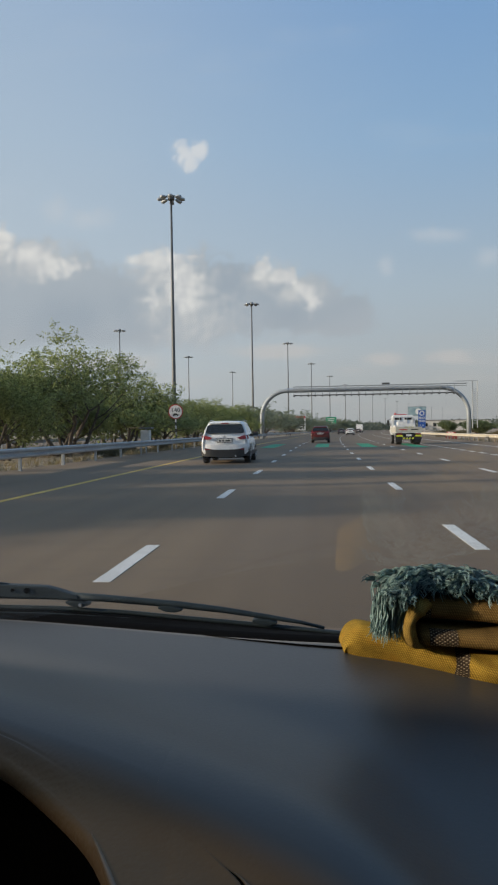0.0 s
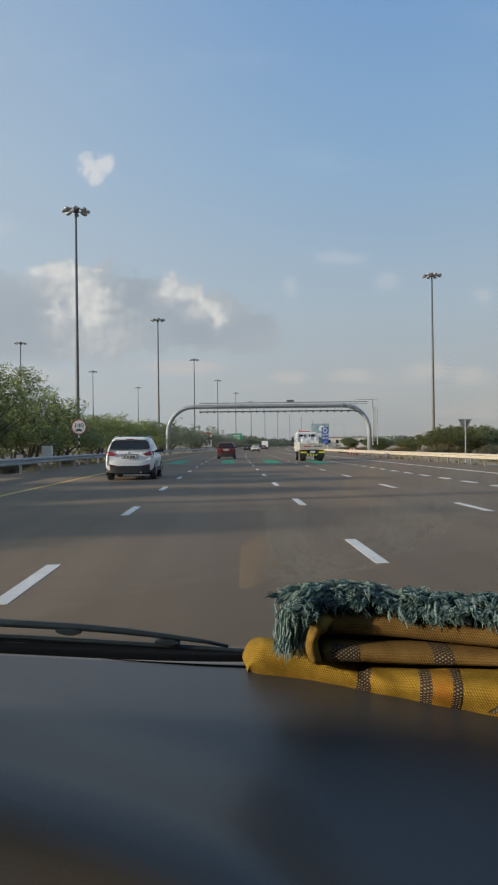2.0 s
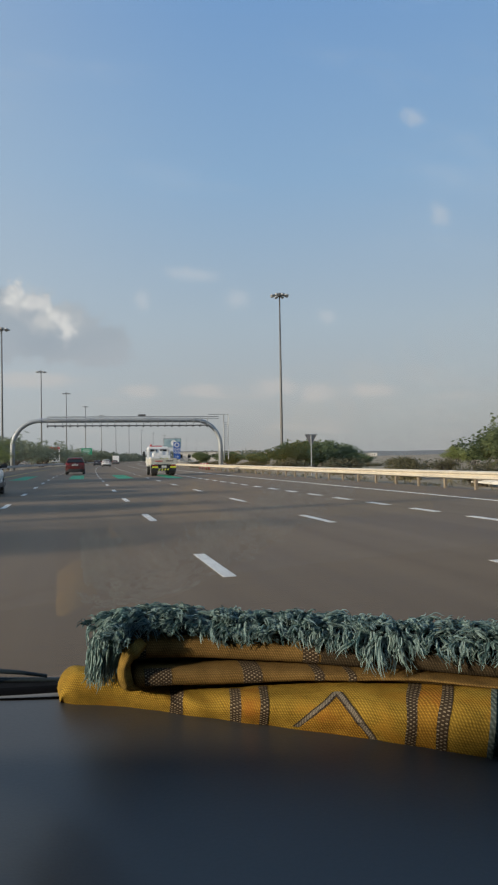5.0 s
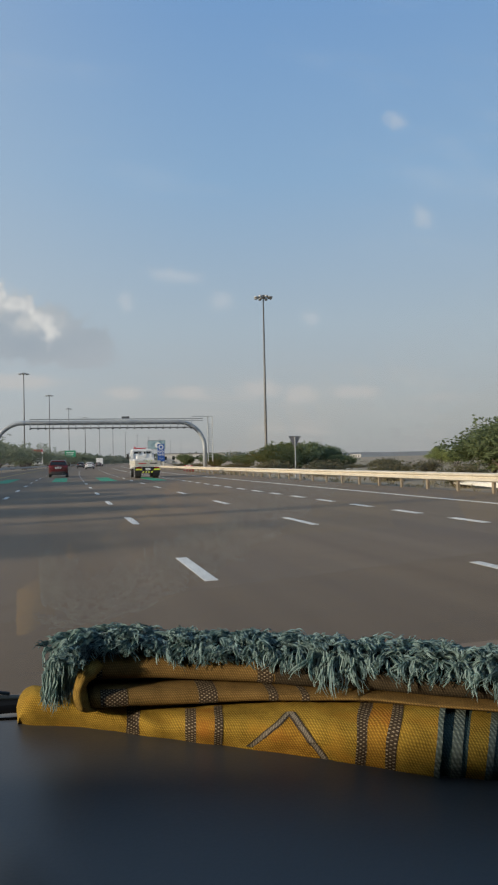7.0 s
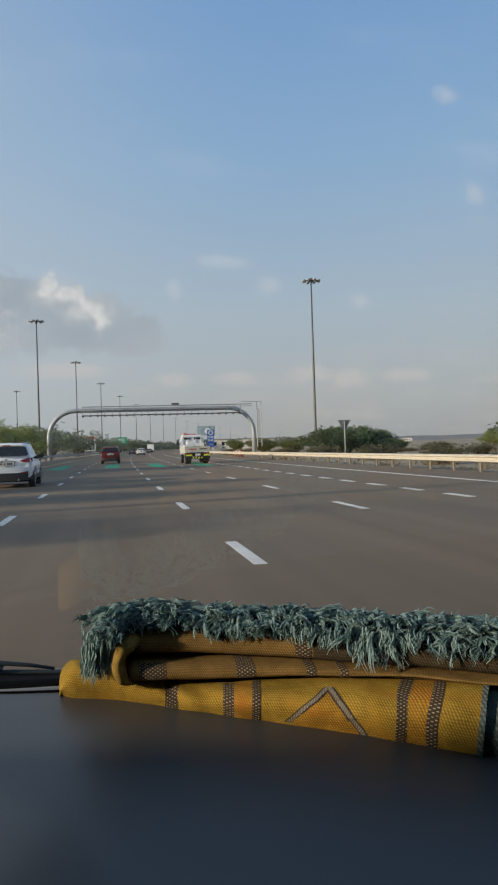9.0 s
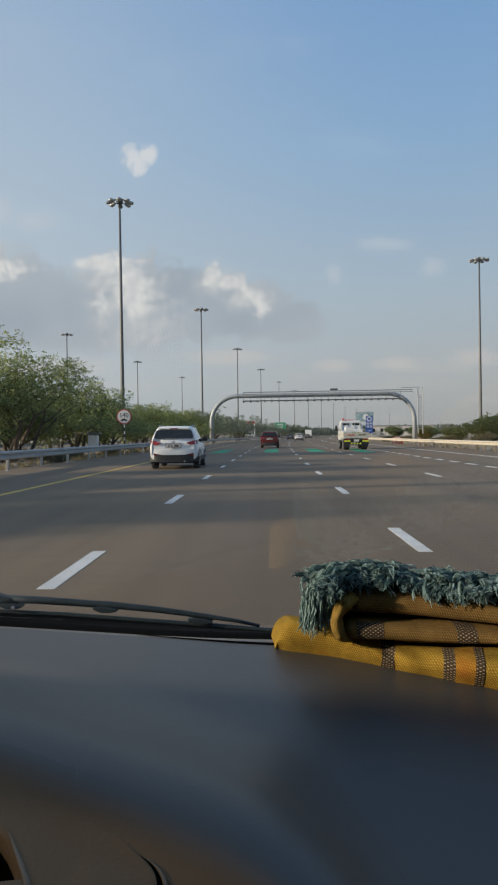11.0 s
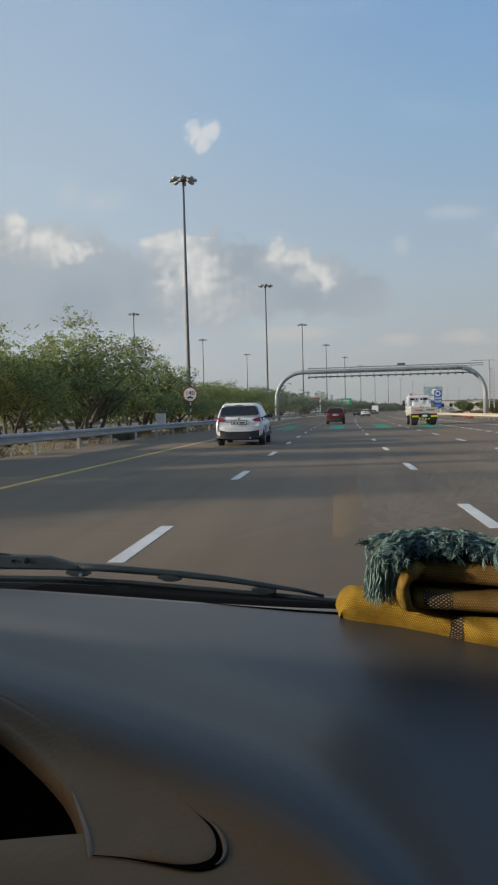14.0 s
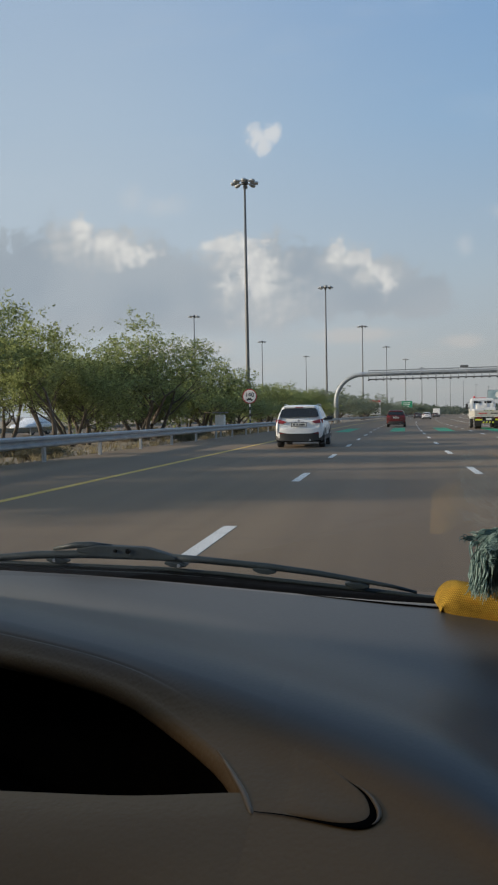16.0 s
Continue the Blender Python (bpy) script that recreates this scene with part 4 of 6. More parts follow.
def camera_box(at):
    t = thing("roadside_cabinet", "small pale grey roadside equipment cabinet on a post", "cabinet", at=at)
    part("post", Shape().tube([(0, 0, -0.3), (0, 0, 1.6)], 0.06, 8), "steel", t)
    part("box", Shape().box(-0.3, 0.3, -0.25, 0.25, 0.7, 1.5), "sign_white", t, bevel=0.02)
    part("cap", Shape().box(-0.45, 0.45, -0.4, 0.4, 1.6, 1.68), "sign_back", t, bevel=0.01)


camera_box(road_pose(-11.6, 46, -0.1))


def shed(at, w, d, h):
    t = thing("low_building", "low pale flat-roofed building far off", "building", "distant buildings", at)
    part("wall", Shape().box(-w / 2, w / 2, 0, d, -0.5, h), "building", t, bevel=0.1)
    part("roof", Shape().box(-w / 2 - 0.4, w / 2 + 0.4, -0.4, d + 0.4, h, h + 0.35), "sign_back", t)
    for i in range(int(w / 5)):
        x = -w / 2 + 2.5 + 5 * i
        part("window", Shape().box(x - 0.9, x + 0.9, -0.06, 0.0, h * 0.4, h * 0.75), "car_glass", t)


for u, v, w, d, h in ((44, 430, 30, 14, 6), (62, 520, 24, 12, 7), (150, 640, 26, 12, 6), (95, 900, 40, 14, 8), (260, 1300, 22, 12, 9)):
    shed(road_pose(u, v), w, d, h)


# ---- blocks and barrier on the outer verge ----
def plastic_barrier(at, mat, label):
    t = thing("plastic_barrier", label, "road barrier", "plastic road barriers", at)
    s = Shape()
    s.rings([[(x, -w, z) if k < 1 else (x, w, z) for k, w, z in ((0, 0.28, 0), (0, 0.26, 0.25), (0, 0.12, 0.5), (0, 0.1, 0.85), (1, 0.1, 0.85), (1, 0.12, 0.5), (1, 0.26, 0.25), (1, 0.28, 0))]
             for x in (-0.6, 0.6)])
    part("body", s, mat, t, bevel=0.02)


for i in range(5):
    red = i % 2 == 0
    plastic_barrier(road_pose(16.2, 92 + 1.35 * i, -0.12, 86), "red_plastic" if red else "white_plastic",
                    "red plastic road barrier block on the verge" if red else "white plastic road barrier block on the verge")


def concrete_wall():
    s = Shape()
    sec = ((-0.35, -0.2), (-0.33, 0.1), (-0.14, 0.4), (-0.1, 1.0), (0.1, 1.0), (0.14, 0.4), (0.33, 0.1), (0.35, -0.2))
    n = 12
    s.rings([[road(18.2 + a + 0.05 * i, 8 + 22 * i / n, b * (1 if i < 9 else 1 - 0.22 * (i - 8))) for a, b in sec] for i in range(n + 1)])
    return s


wall_ob = part("concrete_barrier", concrete_wall(), "concrete")
tagged(wall_ob, "sunlit white concrete barrier wall sloping down at its end", "concrete barrier")


# ---- vehicles ----
def ease(k):
    k = min(1.0, max(0.0, k))
    return k * k * (3 - 2 * k)


def car_ring(y, lean, w, zb, belt, top, wt):
    """One cross ring of a car body at y: sill, flank, shoulder, roof. lean: how far the ring leans ahead above the belt."""
    half = [(0.0, zb), (w * 0.90, zb), (w * 0.985, zb + 0.14), (w, (zb + belt) / 2 + 0.05), (w * 0.975, belt - 0.02), (w * 0.95, belt)]
    if top > belt + 0.05:
        half += [((w * 0.95) * 0.6 + wt * 0.4, belt + (top - belt) * 0.45), (wt, top - 0.13), (wt * 0.93, top - 0.05), (wt * 0.75, top - 0.01), (0.0, top)]
    else:
        half += [(w * 0.9, belt + 0.01), (w * 0.85, belt + 0.02), (w * 0.7, belt + 0.03), (w * 0.5, belt + 0.04), (0.0, belt + 0.045)]
    ring = half + [(-x, z) for x, z in reversed(half[1:-1])]
    return [(x, y + lean * max(0.0, z - belt), z) for x, z in ring]


def wheel(t, x, y, r, side):
    w = new("wheel")
    w.parent = t
    w.location = (x, y, r)
    tyre = Shape()
    prof = ((r * 0.62, -0.10), (r * 0.93, -0.115), (r, -0.08), (r, 0.08), (r * 0.93, 0.115), (r * 0.62, 0.10))
    rings = []
    for j in range(29):
        q = 2 * math.pi * j / 28
        rings.append([(d, a * math.cos(q), a * math.sin(q)) for a, d in prof])
    tyre.rings(rings, caps=False)
    part("tyre", tyre, "rubber", w, smooth=True)
    rim = Shape().disc((side * 0.03, 0, 0), r * 0.63, 0.12, 24, "x")
    for j in range(5):
        q = 2 * math.pi * j / 5
        rim.tube([(side * 0.095, 0, 0), (side * 0.095, r * 0.58 * math.cos(q), r * 0.58 * math.sin(q))], 0.045, 5)
    part("rim", rim, "alloy", w)


def hatch(name, label, paint, at, lower="black_plastic", L=4.4, W=1.82, H=1.66, group="traffic", lit=False):
    """A compact crossover, its tail at y = 0 and its nose at y = L."""
    t = thing(name, label, "car", group, at)
    w, zb, belt, wt = W / 2, 0.34, 1.02, W * 0.375
    lean = 0.42
    R = [car_ring(0.12, 0.10, w * 0.90, 0.42, 0.98, 0.985, wt), car_ring(0.10, lean, w * 0.93, 0.38, 1.0, H - 0.06, wt),
         car_ring(0.16, lean, w * 0.975, 0.36, belt, H - 0.03, wt), car_ring(0.45, lean * 0.8, w, zb, belt, H, wt),
         car_ring(1.2, 0.2, w, zb, belt, H + 0.01, wt * 1.02), car_ring(2.3, -0.1, w, zb, belt - 0.02, H, wt),
         car_ring(2.75, -0.9, w, zb, belt - 0.04, H - 0.05, wt), car_ring(3.0, -0.9, w * 0.99, zb, belt - 0.04, belt - 0.02, wt),
         car_ring(3.9, 0, w * 0.96, zb, belt - 0.12, belt - 0.12, wt), car_ring(4.25, 0, w * 0.86, zb, belt - 0.25, belt - 0.25, wt),
         car_ring(L, 0, w * 0.7, zb + 0.05, belt - 0.36, belt - 0.36, wt)]
    body = Shape().rings(R[1:])
    part("body", body, paint, t, smooth=True)

    def tail(points, off, nudge=0.0):
        """A patch on the leaning tail: x, z points, off metres behind it."""
        return [(x, 0.10 + lean * max(0.0, z - 1.0) - off + 0.10 * (abs(x) / w) ** 3, z) for x, z in points]

    def tail_patch(name_, points, mat, off=0.03, lab="", depth=0.05):
        s = Shape().rings([tail(points, off), tail(points, off - depth)])
        return part(name_, s, mat, t, lab)

    # tailgate swell, window, lamps, bumper
    tail_patch("tailgate", [(-w * 0.82, 0.72), (w * 0.82, 0.72), (w * 0.86, 0.98), (w * 0.80, 1.06), (-w * 0.80, 1.06), (-w * 0.86, 0.98)], paint, 0.045)
    rw = [(-w * 0.80, 1.22), (-w * 0.72, 1.18), (w * 0.72, 1.18), (w * 0.80, 1.22), (w * 0.73, H - 0.20), (w * 0.65, H - 0.15), (-w * 0.65, H - 0.15), (-w * 0.73, H - 0.20)]
    tail_patch("rear_window", rw, "car_glass", 0.04, "dark tinted rear window")
    sp = Shape().rings([[(x, 0.12 + lean * (H - 1.1) - 0.02 + d, z) for x, z in ((-w * 0.66, H - 0.13), (w * 0.66, H - 0.13), (w * 0.64, H - 0.06), (-w * 0.64, H - 0.06))] for d in (-0.08, 0.22)])
    part("spoiler", sp, paint, t, bevel=0.02)
    part("brake_light", Shape().box(-0.14, 0.14, 0.12 + lean * (H - 1.1) - 0.115, 0.12 + lean * (H - 1.1) - 0.09, H - 0.115, H - 0.085), "tail_red", t)
    for s_ in (-1, 1):
        lens = [(s_ * w * 0.50, 1.00), (s_ * w * 0.66, 0.93), (s_ * w * 0.97, 0.95), (s_ * w * 0.955, 1.10), (s_ * w * 0.78, 1.09)]
        part("tail_lamp", Shape().rings([tail(lens if s_ > 0 else list(reversed(lens)), 0.06), tail(lens if s_ > 0 else list(reversed(lens)), -0.14)]), "tail_red", t, "red tail lamp", bevel=0.01)
        part("reflector", Shape().box(s_ * w * 0.72 - 0.09, s_ * w * 0.72 + 0.09, 0.045, 0.09, 0.545, 0.58), "tail_red", t)
    def wrap_round(z0, z1, off, depth, wide):
        """A bumper piece bent round the tail, built across the car in slices."""
        rows = []
        for i in range(25):
            x = wide * (i - 12) / 12
            y = 0.06 + 0.20 * (abs(x) / w) ** 4
            rows.append([(x, y - off, z0(x)), (x, y - off, z1(x)), (x, y + depth, z1(x)), (x, y + depth, z0(x))])
        return Shape().rings(rows)

    edge = lambda x: 0.55 + 0.07 * ease((abs(x) / w - 0.4) / 0.5)
    part("bumper", wrap_round(lambda x: 0.26 + 0.06 * (abs(x) / w) ** 3, edge, 0.045, 0.3, w * 0.985), lower, t, "black plastic lower bumper")
    part("bumper_top", wrap_round(edge, lambda x: 0.75, 0.038, 0.2, w * 0.98), paint, t)
    part("number_plate", Shape().box(-0.28, 0.28, 0.03, 0.05, 0.83, 0.95), "plate", t, bevel=0.005)
    part("plate_edge", Shape().box(-0.30, 0.30, 0.034, 0.054, 0.815, 0.965), "black_plastic", t)
    bars = Shape()
    for x0, x1 in ((-0.22, -0.15), (-0.09, -0.03), (0.02, 0.22)):
        bars.box(x0, x1, 0.026, 0.031, 0.86, 0.92)
    part("plate_bars", bars, "dark_print", t, "dark bars on the plate")
    part("plate_trim", Shape().box(-0.34, 0.34, 0.02, 0.05, 0.965, 0.995), "alloy", t, "chrome strip above the plate", bevel=0.006)
    part("emblem", Shape().disc((0, 0.045, 1.035), 0.05, 0.02, 16), "alloy", t)
    for s_ in (-1, 1):
        part("roof_rail", Shape().tube([(s_ * wt * 0.9, 0.75, H - 0.03), (s_ * wt * 0.92, 0.9, H + 0.025), (s_ * wt * 0.95, 2.0, H + 0.025), (s_ * wt * 0.95, 2.15, H - 0.03)], 0.016, 6), "alloy", t)
        # side windows, sill cladding, arches, mirror, handles
        sw = Shape()
        pts = [(0.62, belt + 0.05), (2.72, belt + 0.0), (2.1, H - 0.16), (0.95, H - 0.15)]
        mid = [(belt - 0.02, w * 0.95), (H, wt)]

        def sx(z):
            k = max(0.0, min(1.0, (z - belt) / (H - 0.13 - belt)))
            return w * 0.95 + (wt - w * 0.95) * (k if k > 0.45 else k * 0.4 / 0.45)

        out = [(s_ * (sx(z) + 0.012), y, z) for y, z in pts]
        inn = [(s_ * (sx(z) - 0.04), y, z) for y, z in pts]
        part("side_window", Shape().rings([out, inn]), "car_glass", t, "dark side windows")
        part("sill", Shape().rings([[(s_ * (w - 0.06), y, 0.28), (s_ * (w + 0.012), y, 0.33), (s_ * (w + 0.012), y, 0.47), (s_ * (w - 0.06), y, 0.5)] for y in (0.25, 2.0, 4.0)]), lower, t, "black sill cladding")
        for y in (0.82, 3.42):
            arch = Shape()
            arch.rings([[(s_ * (w - 0.2), y + a * math.cos(q), 0.34 + a * math.sin(q)) for q in (math.pi * j / 14 - 0.12 for j in range(17))] +
                        [(s_ * (w + 0.014), y + a * math.cos(q), 0.34 + a * math.sin(q)) for q in (math.pi * (16 - j) / 14 - 0.12 for j in range(17))] for a in (0.33, 0.43)], caps=False)
            part("wheel_arch", arch, lower, t)
            wheel(t, s_ * (w - 0.12), y, 0.34, s_)
        m_ = Shape().rings([[(s_ * (w * 0.93 + a), 2.62 + b, belt + 0.1 + c) for b, c in ((-0.06, -0.07), (0.05, -0.07), (0.07, 0.06), (-0.05, 0.07))] for a in (0.0, 0.24)])
        part("mirror", m_, lower, t, bevel=0.02)
        for y in (1.15, 2.05):
            part("door_handle", Shape().box(s_ * w * 0.985 - 0.02, s_ * w * 0.985 + 0.02, y, y + 0.2, 0.87, 0.905), paint, t, bevel=0.01)
    part("exhaust", Shape().tube([(0.42, 0.02, 0.3), (0.42, 0.4, 0.3)], 0.035, 8), "alloy", t)
    part("underbody", Shape().box(-w * 0.85, w * 0.85, 0.25, L - 0.3, 0.22, 0.4), "void", t)
    return t


hatch("crossover_car", "white crossover car with black lower bumper and dark windows", "white_car", road_pose(-3.6, 26.8, 0.0, 1.0), W=1.88)
hatch("crossover_car", "red crossover car with dark rear window", "red_car", road_pose(-0.35, 69), H=1.62)
for u, v, paint, lab in ((3.6, 245, "grey_car", "small dark car far down the road"), (0.2, 190, "grey_car", "dark car far ahead in lane"), (3.2, 150, "white_car", "white car far ahead in lane")):
    hatch("car", lab, paint, road_pose(u, v), lower="black_plastic", H=1.5)
hatch("car", "white car on the opposite carriageway", "white_car", road_pose(-31, 58, 0, 180), lower="white_car", H=1.48)


def flatbed(name, label, at, load=True):
    t = thing(name, label, "truck", "traffic", at)
    w = 1.0
    cab = Shape()
    cab.rings([[(-0.92, y + l, 0.75), (0.92, y + l, 0.75), (0.95, y + l, 1.5), (0.86, y + m_, 2.32), (0.78, y + m_, 2.42), (-0.78, y + m_, 2.42), (-0.86, y + m_, 2.32), (-0.95, y + l, 1.5)]
               for y, l, m_ in ((4.3, 0, 0), (4.9, 0, 0), (6.0, 0.0, -0.35))])
    part("cab", cab, "white_car", t, bevel=0.03)
    for x in (-0.42, 0.42):
        part("rear_window", Shape().box(x - 0.28, x + 0.28, 4.26, 4.3, 1.72, 2.18), "car_glass", t)
    for s_ in (-1, 1):
        part("side_window", Shape().rings([[(s_ * 0.95, 4.6, 1.55), (s_ * 0.95, 5.7, 1.55), (s_ * 0.86, 5.4, 2.25), (s_ * 0.86, 4.6, 2.25)], [(s_ * 0.90, 4.6, 1.55), (s_ * 0.90, 5.7, 1.55), (s_ * 0.82, 5.4, 2.25), (s_ * 0.82, 4.6, 2.25)]]), "car_glass", t)
        part("mirror", Shape().box(s_ * 1.12 - 0.1, s_ * 1.12 + 0.1, 5.6, 5.7, 1.55, 2.0), "black_plastic", t, bevel=0.02)
        part("mirror_arm", Shape().tube([(s_ * 0.9, 5.7, 2.1), (s_ * 1.12, 5.65, 2.05), (s_ * 1.12, 5.65, 1.9)], 0.02, 5), "black_plastic", t)
    part("bed_floor", Shape().box(-w, w, 0, 4.2, 0.92, 1.02), "white_car", t, bevel=0.01)
    part("tailboard", Shape().box(-w, w, -0.03, 0.03, 0.98, 1.4), "bed_paint", t, bevel=0.01)
    for x in (-w, w):
        part("side_board", Shape().box(x - 0.025, x + 0.025, 0.03, 4.2, 0.98, 1.4), "bed_paint", t, bevel=0.01)
    part("head_board", Shape().box(-w, w, 4.14, 4.2, 1.02, 2.0), "white_car", t, bevel=0.01)
    rack = Shape()
    for x in (-0.8, -0.3, 0.3, 0.8):
        rack.tube([(x, 4.1, 1.1), (x, 4.1, 2.2)], 0.03, 6)
    rack.tube([(-0.8, 4.1, 2.2), (0.8, 4.1, 2.2)], 0.03, 6)
    part("rack", rack, "steel", t)
    for x0, x1 in ((-0.72, -0.12), (0.14, 0.72)):
        part("maker_mark", Shape().box(x0, x1, -0.038, -0.031, 1.14, 1.22), "red_plastic" if x0 < 0 else "dark_print", t, "short bar of lettering on the tailboard")
    part("chassis", Shape().box(-0.4, 0.4, 0.1, 5.6, 0.6, 0.92), "black_plastic", t)
    part("bumper", Shape().box(-0.98, 0.98, -0.04, 0.06, 0.42, 0.58), "black_plastic", t, bevel=0.01)
    for i in range(4):
        x = -0.46 + 0.23 * i
        part("hazard_stripe", Shape().rings([[(x, y, 0.44), (x + 0.11, y, 0.44), (x + 0.16, y, 0.56), (x + 0.05, y, 0.56)] for y in (-0.052, -0.041)]), "hi_yellow", t, "yellow reflective stripe")
    for x in (-0.72, 0.72):
        part("tail_lamp", Shape().box(x - 0.24, x + 0.24, -0.04, 0.02, 0.64, 0.76), "hi_yellow", t, "yellow reflective panel")
        part("lamp_cluster", Shape().box(x - 0.2, x + 0.2, -0.05, 0.02, 0.79, 0.88), "tail_red", t)
        part("mudguard", Shape().box(x - 0.26, x + 0.26, 0.55, 0.57, 0.2, 0.9), "black_plastic", t)
    for i in range(6):
        part("top_stripe", Shape().box(-0.35 + 0.12 * i, -0.29 + 0.12 * i, -0.042, -0.031, 1.36, 1.42), "hi_yellow" if i % 2 else "black_plastic", t)
    part("number_plate", Shape().box(-0.2, 0.2, -0.06, -0.04, 0.66, 0.82), "plate", t)
    for s_ in (-1, 1):
        wheel(t, s_ * 0.82, 1.0, 0.38, s_)
        wheel(t, s_ * 0.60, 1.0, 0.38, s_)
        wheel(t, s_ * 0.82, 5.1, 0.38, s_)
    part("beacon", Shape().tube([(-0.62, 4.5, 2.42), (-0.62, 4.5, 2.62)], [0.09, 0.06], 8), "sign_red", t)
    return t


truck_at = road_pose(6.75, 56)
flatbed("flatbed_truck", "white flatbed lorry with yellow reflective tail stripes", truck_at)
load = thing("wrapped_cartons", "clear-wrapped pale cartons loaded on the lorry", "cartons", at=truck_at)
for x, y, z, a, b, c in ((-0.5, 2.6, 1.03, 0.4, 0.6, 0.5), (0.35, 2.8, 1.03, 0.42, 0.6, 0.62), (-0.3, 2.7, 1.54, 0.35, 0.5, 0.3)):
    part("carton", Shape().box(x - a, x + a, y - b, y + b, z, z + c), "white_plastic", load, bevel=0.04)


def van(at):
    t = thing("box_lorry", "white box lorry far down the road", "truck", "traffic", at)
    part("box", Shape().box(-1.15, 1.15, 0, 5, 0.9, 3.1), "white_car", t, bevel=0.04)
    part("cab", Shape().box(-1.0, 1.0, 5.1, 6.6, 0.7, 2.3), "white_car", t, bevel=0.1)
    part("bumper", Shape().box(-1.1, 1.1, -0.05, 0.1, 0.5, 0.8), "black_plastic", t)
    for s_ in (-1, 1):
        wheel(t, s_ * 0.95, 1.1, 0.42, s_)
        wheel(t, s_ * 0.95, 5.6, 0.42, s_)


van(road_pose(3.3, 265))


# ---- the car round the camera ----
own = thing("car_interior", "dark grey car dashboard, windscreen and wipers seen from inside", "car interior")
TOP = 0.98


FAR = [(-0.9, 1.04), (-0.69, 1.028), (-0.48, 1.003), (-0.29, 0.961), (-0.12, 0.92), (0.0, 0.905), (0.3, 0.89), (0.9, 0.88)]


def far_edge(x):
    return smooth_curve(FAR, x, 0.08)


def along(pts, x):
    for (x0, y0), (x1, y1) in zip(pts, pts[1:]):
        if x <= x1:
            return y0 + (y1 - y0) * max(0.0, (x - x0) / (x1 - x0))
    return pts[-1][1]


def smooth_curve(pts, x, w=0.03):
    return sum(along(pts, x + d * w) for d in (-1, -0.5, 0, 0.5, 1)) / 5


EDGE = [(-0.9, 0.80), (-0.47, 0.662), (-0.31, 0.588), (-0.19, 0.522), (-0.09, 0.455), (-0.02, 0.400), (0.015, 0.36), (0.045, 0.30), (0.08, 0.22), (0.9, 0.18)]
LIP = [(-0.9, 0.79), (-0.446, 0.617), (-0.368, 0.586), (-0.298, 0.554), (-0.242, 0.515), (-0.204, 0.48), (-0.179, 0.454), (-0.164, 0.431), (-0.149, 0.405), (-0.138, 0.384)]
NEAR = 0.12
SPLIT = -0.138


def lip(x):
    return smooth_curve(LIP, x, 0.03 * min(1.0, (SPLIT - x) / 0.08)) if x < SPLIT else along(LIP, SPLIT)


def dash_z(x, y):
    """Height of the dashboard: flat ahead, swelling into the instrument hood, rolling over its edge and levelling out past it."""
    d = smooth_curve(EDGE, x, 0.02) - y
    hood = 0.030 * ease((d + 0.26) / 0.26) * ease((0.20 - x) / 0.24)
    fall = 0.0 if d < -0.04 else (0.25 * (d + 0.04) ** 2 / 0.16 if d < 0.04 else 0.01 + 0.25 * (d - 0.04) - 0.09 * max(0.0, d - 0.055))
    roll_over = 0.0045 * ease((d - 0.004) / 0.034) - 0.0030 * ease((d - 0.045) / 0.05)
    bulge = 0.006 * ease((d + 0.14) / 0.12) * (1 - ease(d / 0.05)) * ease((0.20 - x) / 0.24)
    return TOP + hood + bulge - min(fall, 0.2) - roll_over


def dash_shape():
    """The whole skin, from the far edge over the hood to the lip of the instrument opening."""
    s = Shape()
    s.uv = []
    for xs, deep in (([-0.9 + (SPLIT + 0.9) * i / 70 for i in range(71)], False), ([SPLIT + (0.9 - SPLIT) * i / 110 for i in range(111)], True)):
        rows = []
        for x in xs:
            yf, ye = far_edge(x), smooth_curve(EDGE, x, 0.02) - 0.003
            end = NEAR if deep else lip(x)
            col = [(x, yf + 0.005, TOP - 0.03), (x, yf + 0.004, TOP - 0.004)]
            col += [(x, y, dash_z(x, y)) for y in (yf + (ye - yf) * j / 40 for j in range(40))]
            for j in range(49):
                y = ye + (end - ye) * j / 48
                crease = 0.0 if deep else 0.0013 * math.exp(-((j - 26) / 1.6) ** 2) * ease((SPLIT - 0.05 - x) / 0.12)
                tuck = 0.0 if deep else 0.004 * ease((j - 27) / 21) * ease((SPLIT - x) / 0.1)
                col.append((x, y, dash_z(x, y) - crease - tuck))
            z = col[-1][2]
            if not deep:
                col += [(x, end - 0.0035, z - 0.003), (x, end - 0.0055, z - 0.008), (x, end - 0.005, z - 0.014), (x, end, z - 0.019), (x, end + 0.03, z - 0.022)]
            else:
                col.append((x, end - 0.002, z - 0.01))
            rows.append(col)
            s.uv += [(ye - p[1], x) for p in col]
        s.sheet(rows)
    return s


part("dashboard_skin", dash_shape(), "dash_face", own, "grained dashboard, dark on top, hood light painted brown past the edge", smooth=True)
# instrument recess: floor and back under the hood lip painted black for its shade, lower panel in front
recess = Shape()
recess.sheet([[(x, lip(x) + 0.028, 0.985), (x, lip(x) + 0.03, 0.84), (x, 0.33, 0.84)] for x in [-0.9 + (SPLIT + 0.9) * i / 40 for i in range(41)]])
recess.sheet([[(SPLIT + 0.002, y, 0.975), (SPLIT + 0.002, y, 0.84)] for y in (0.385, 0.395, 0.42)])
part("instrument_recess", recess, "void", own, "instrument recess under the hood, its shade painted black")


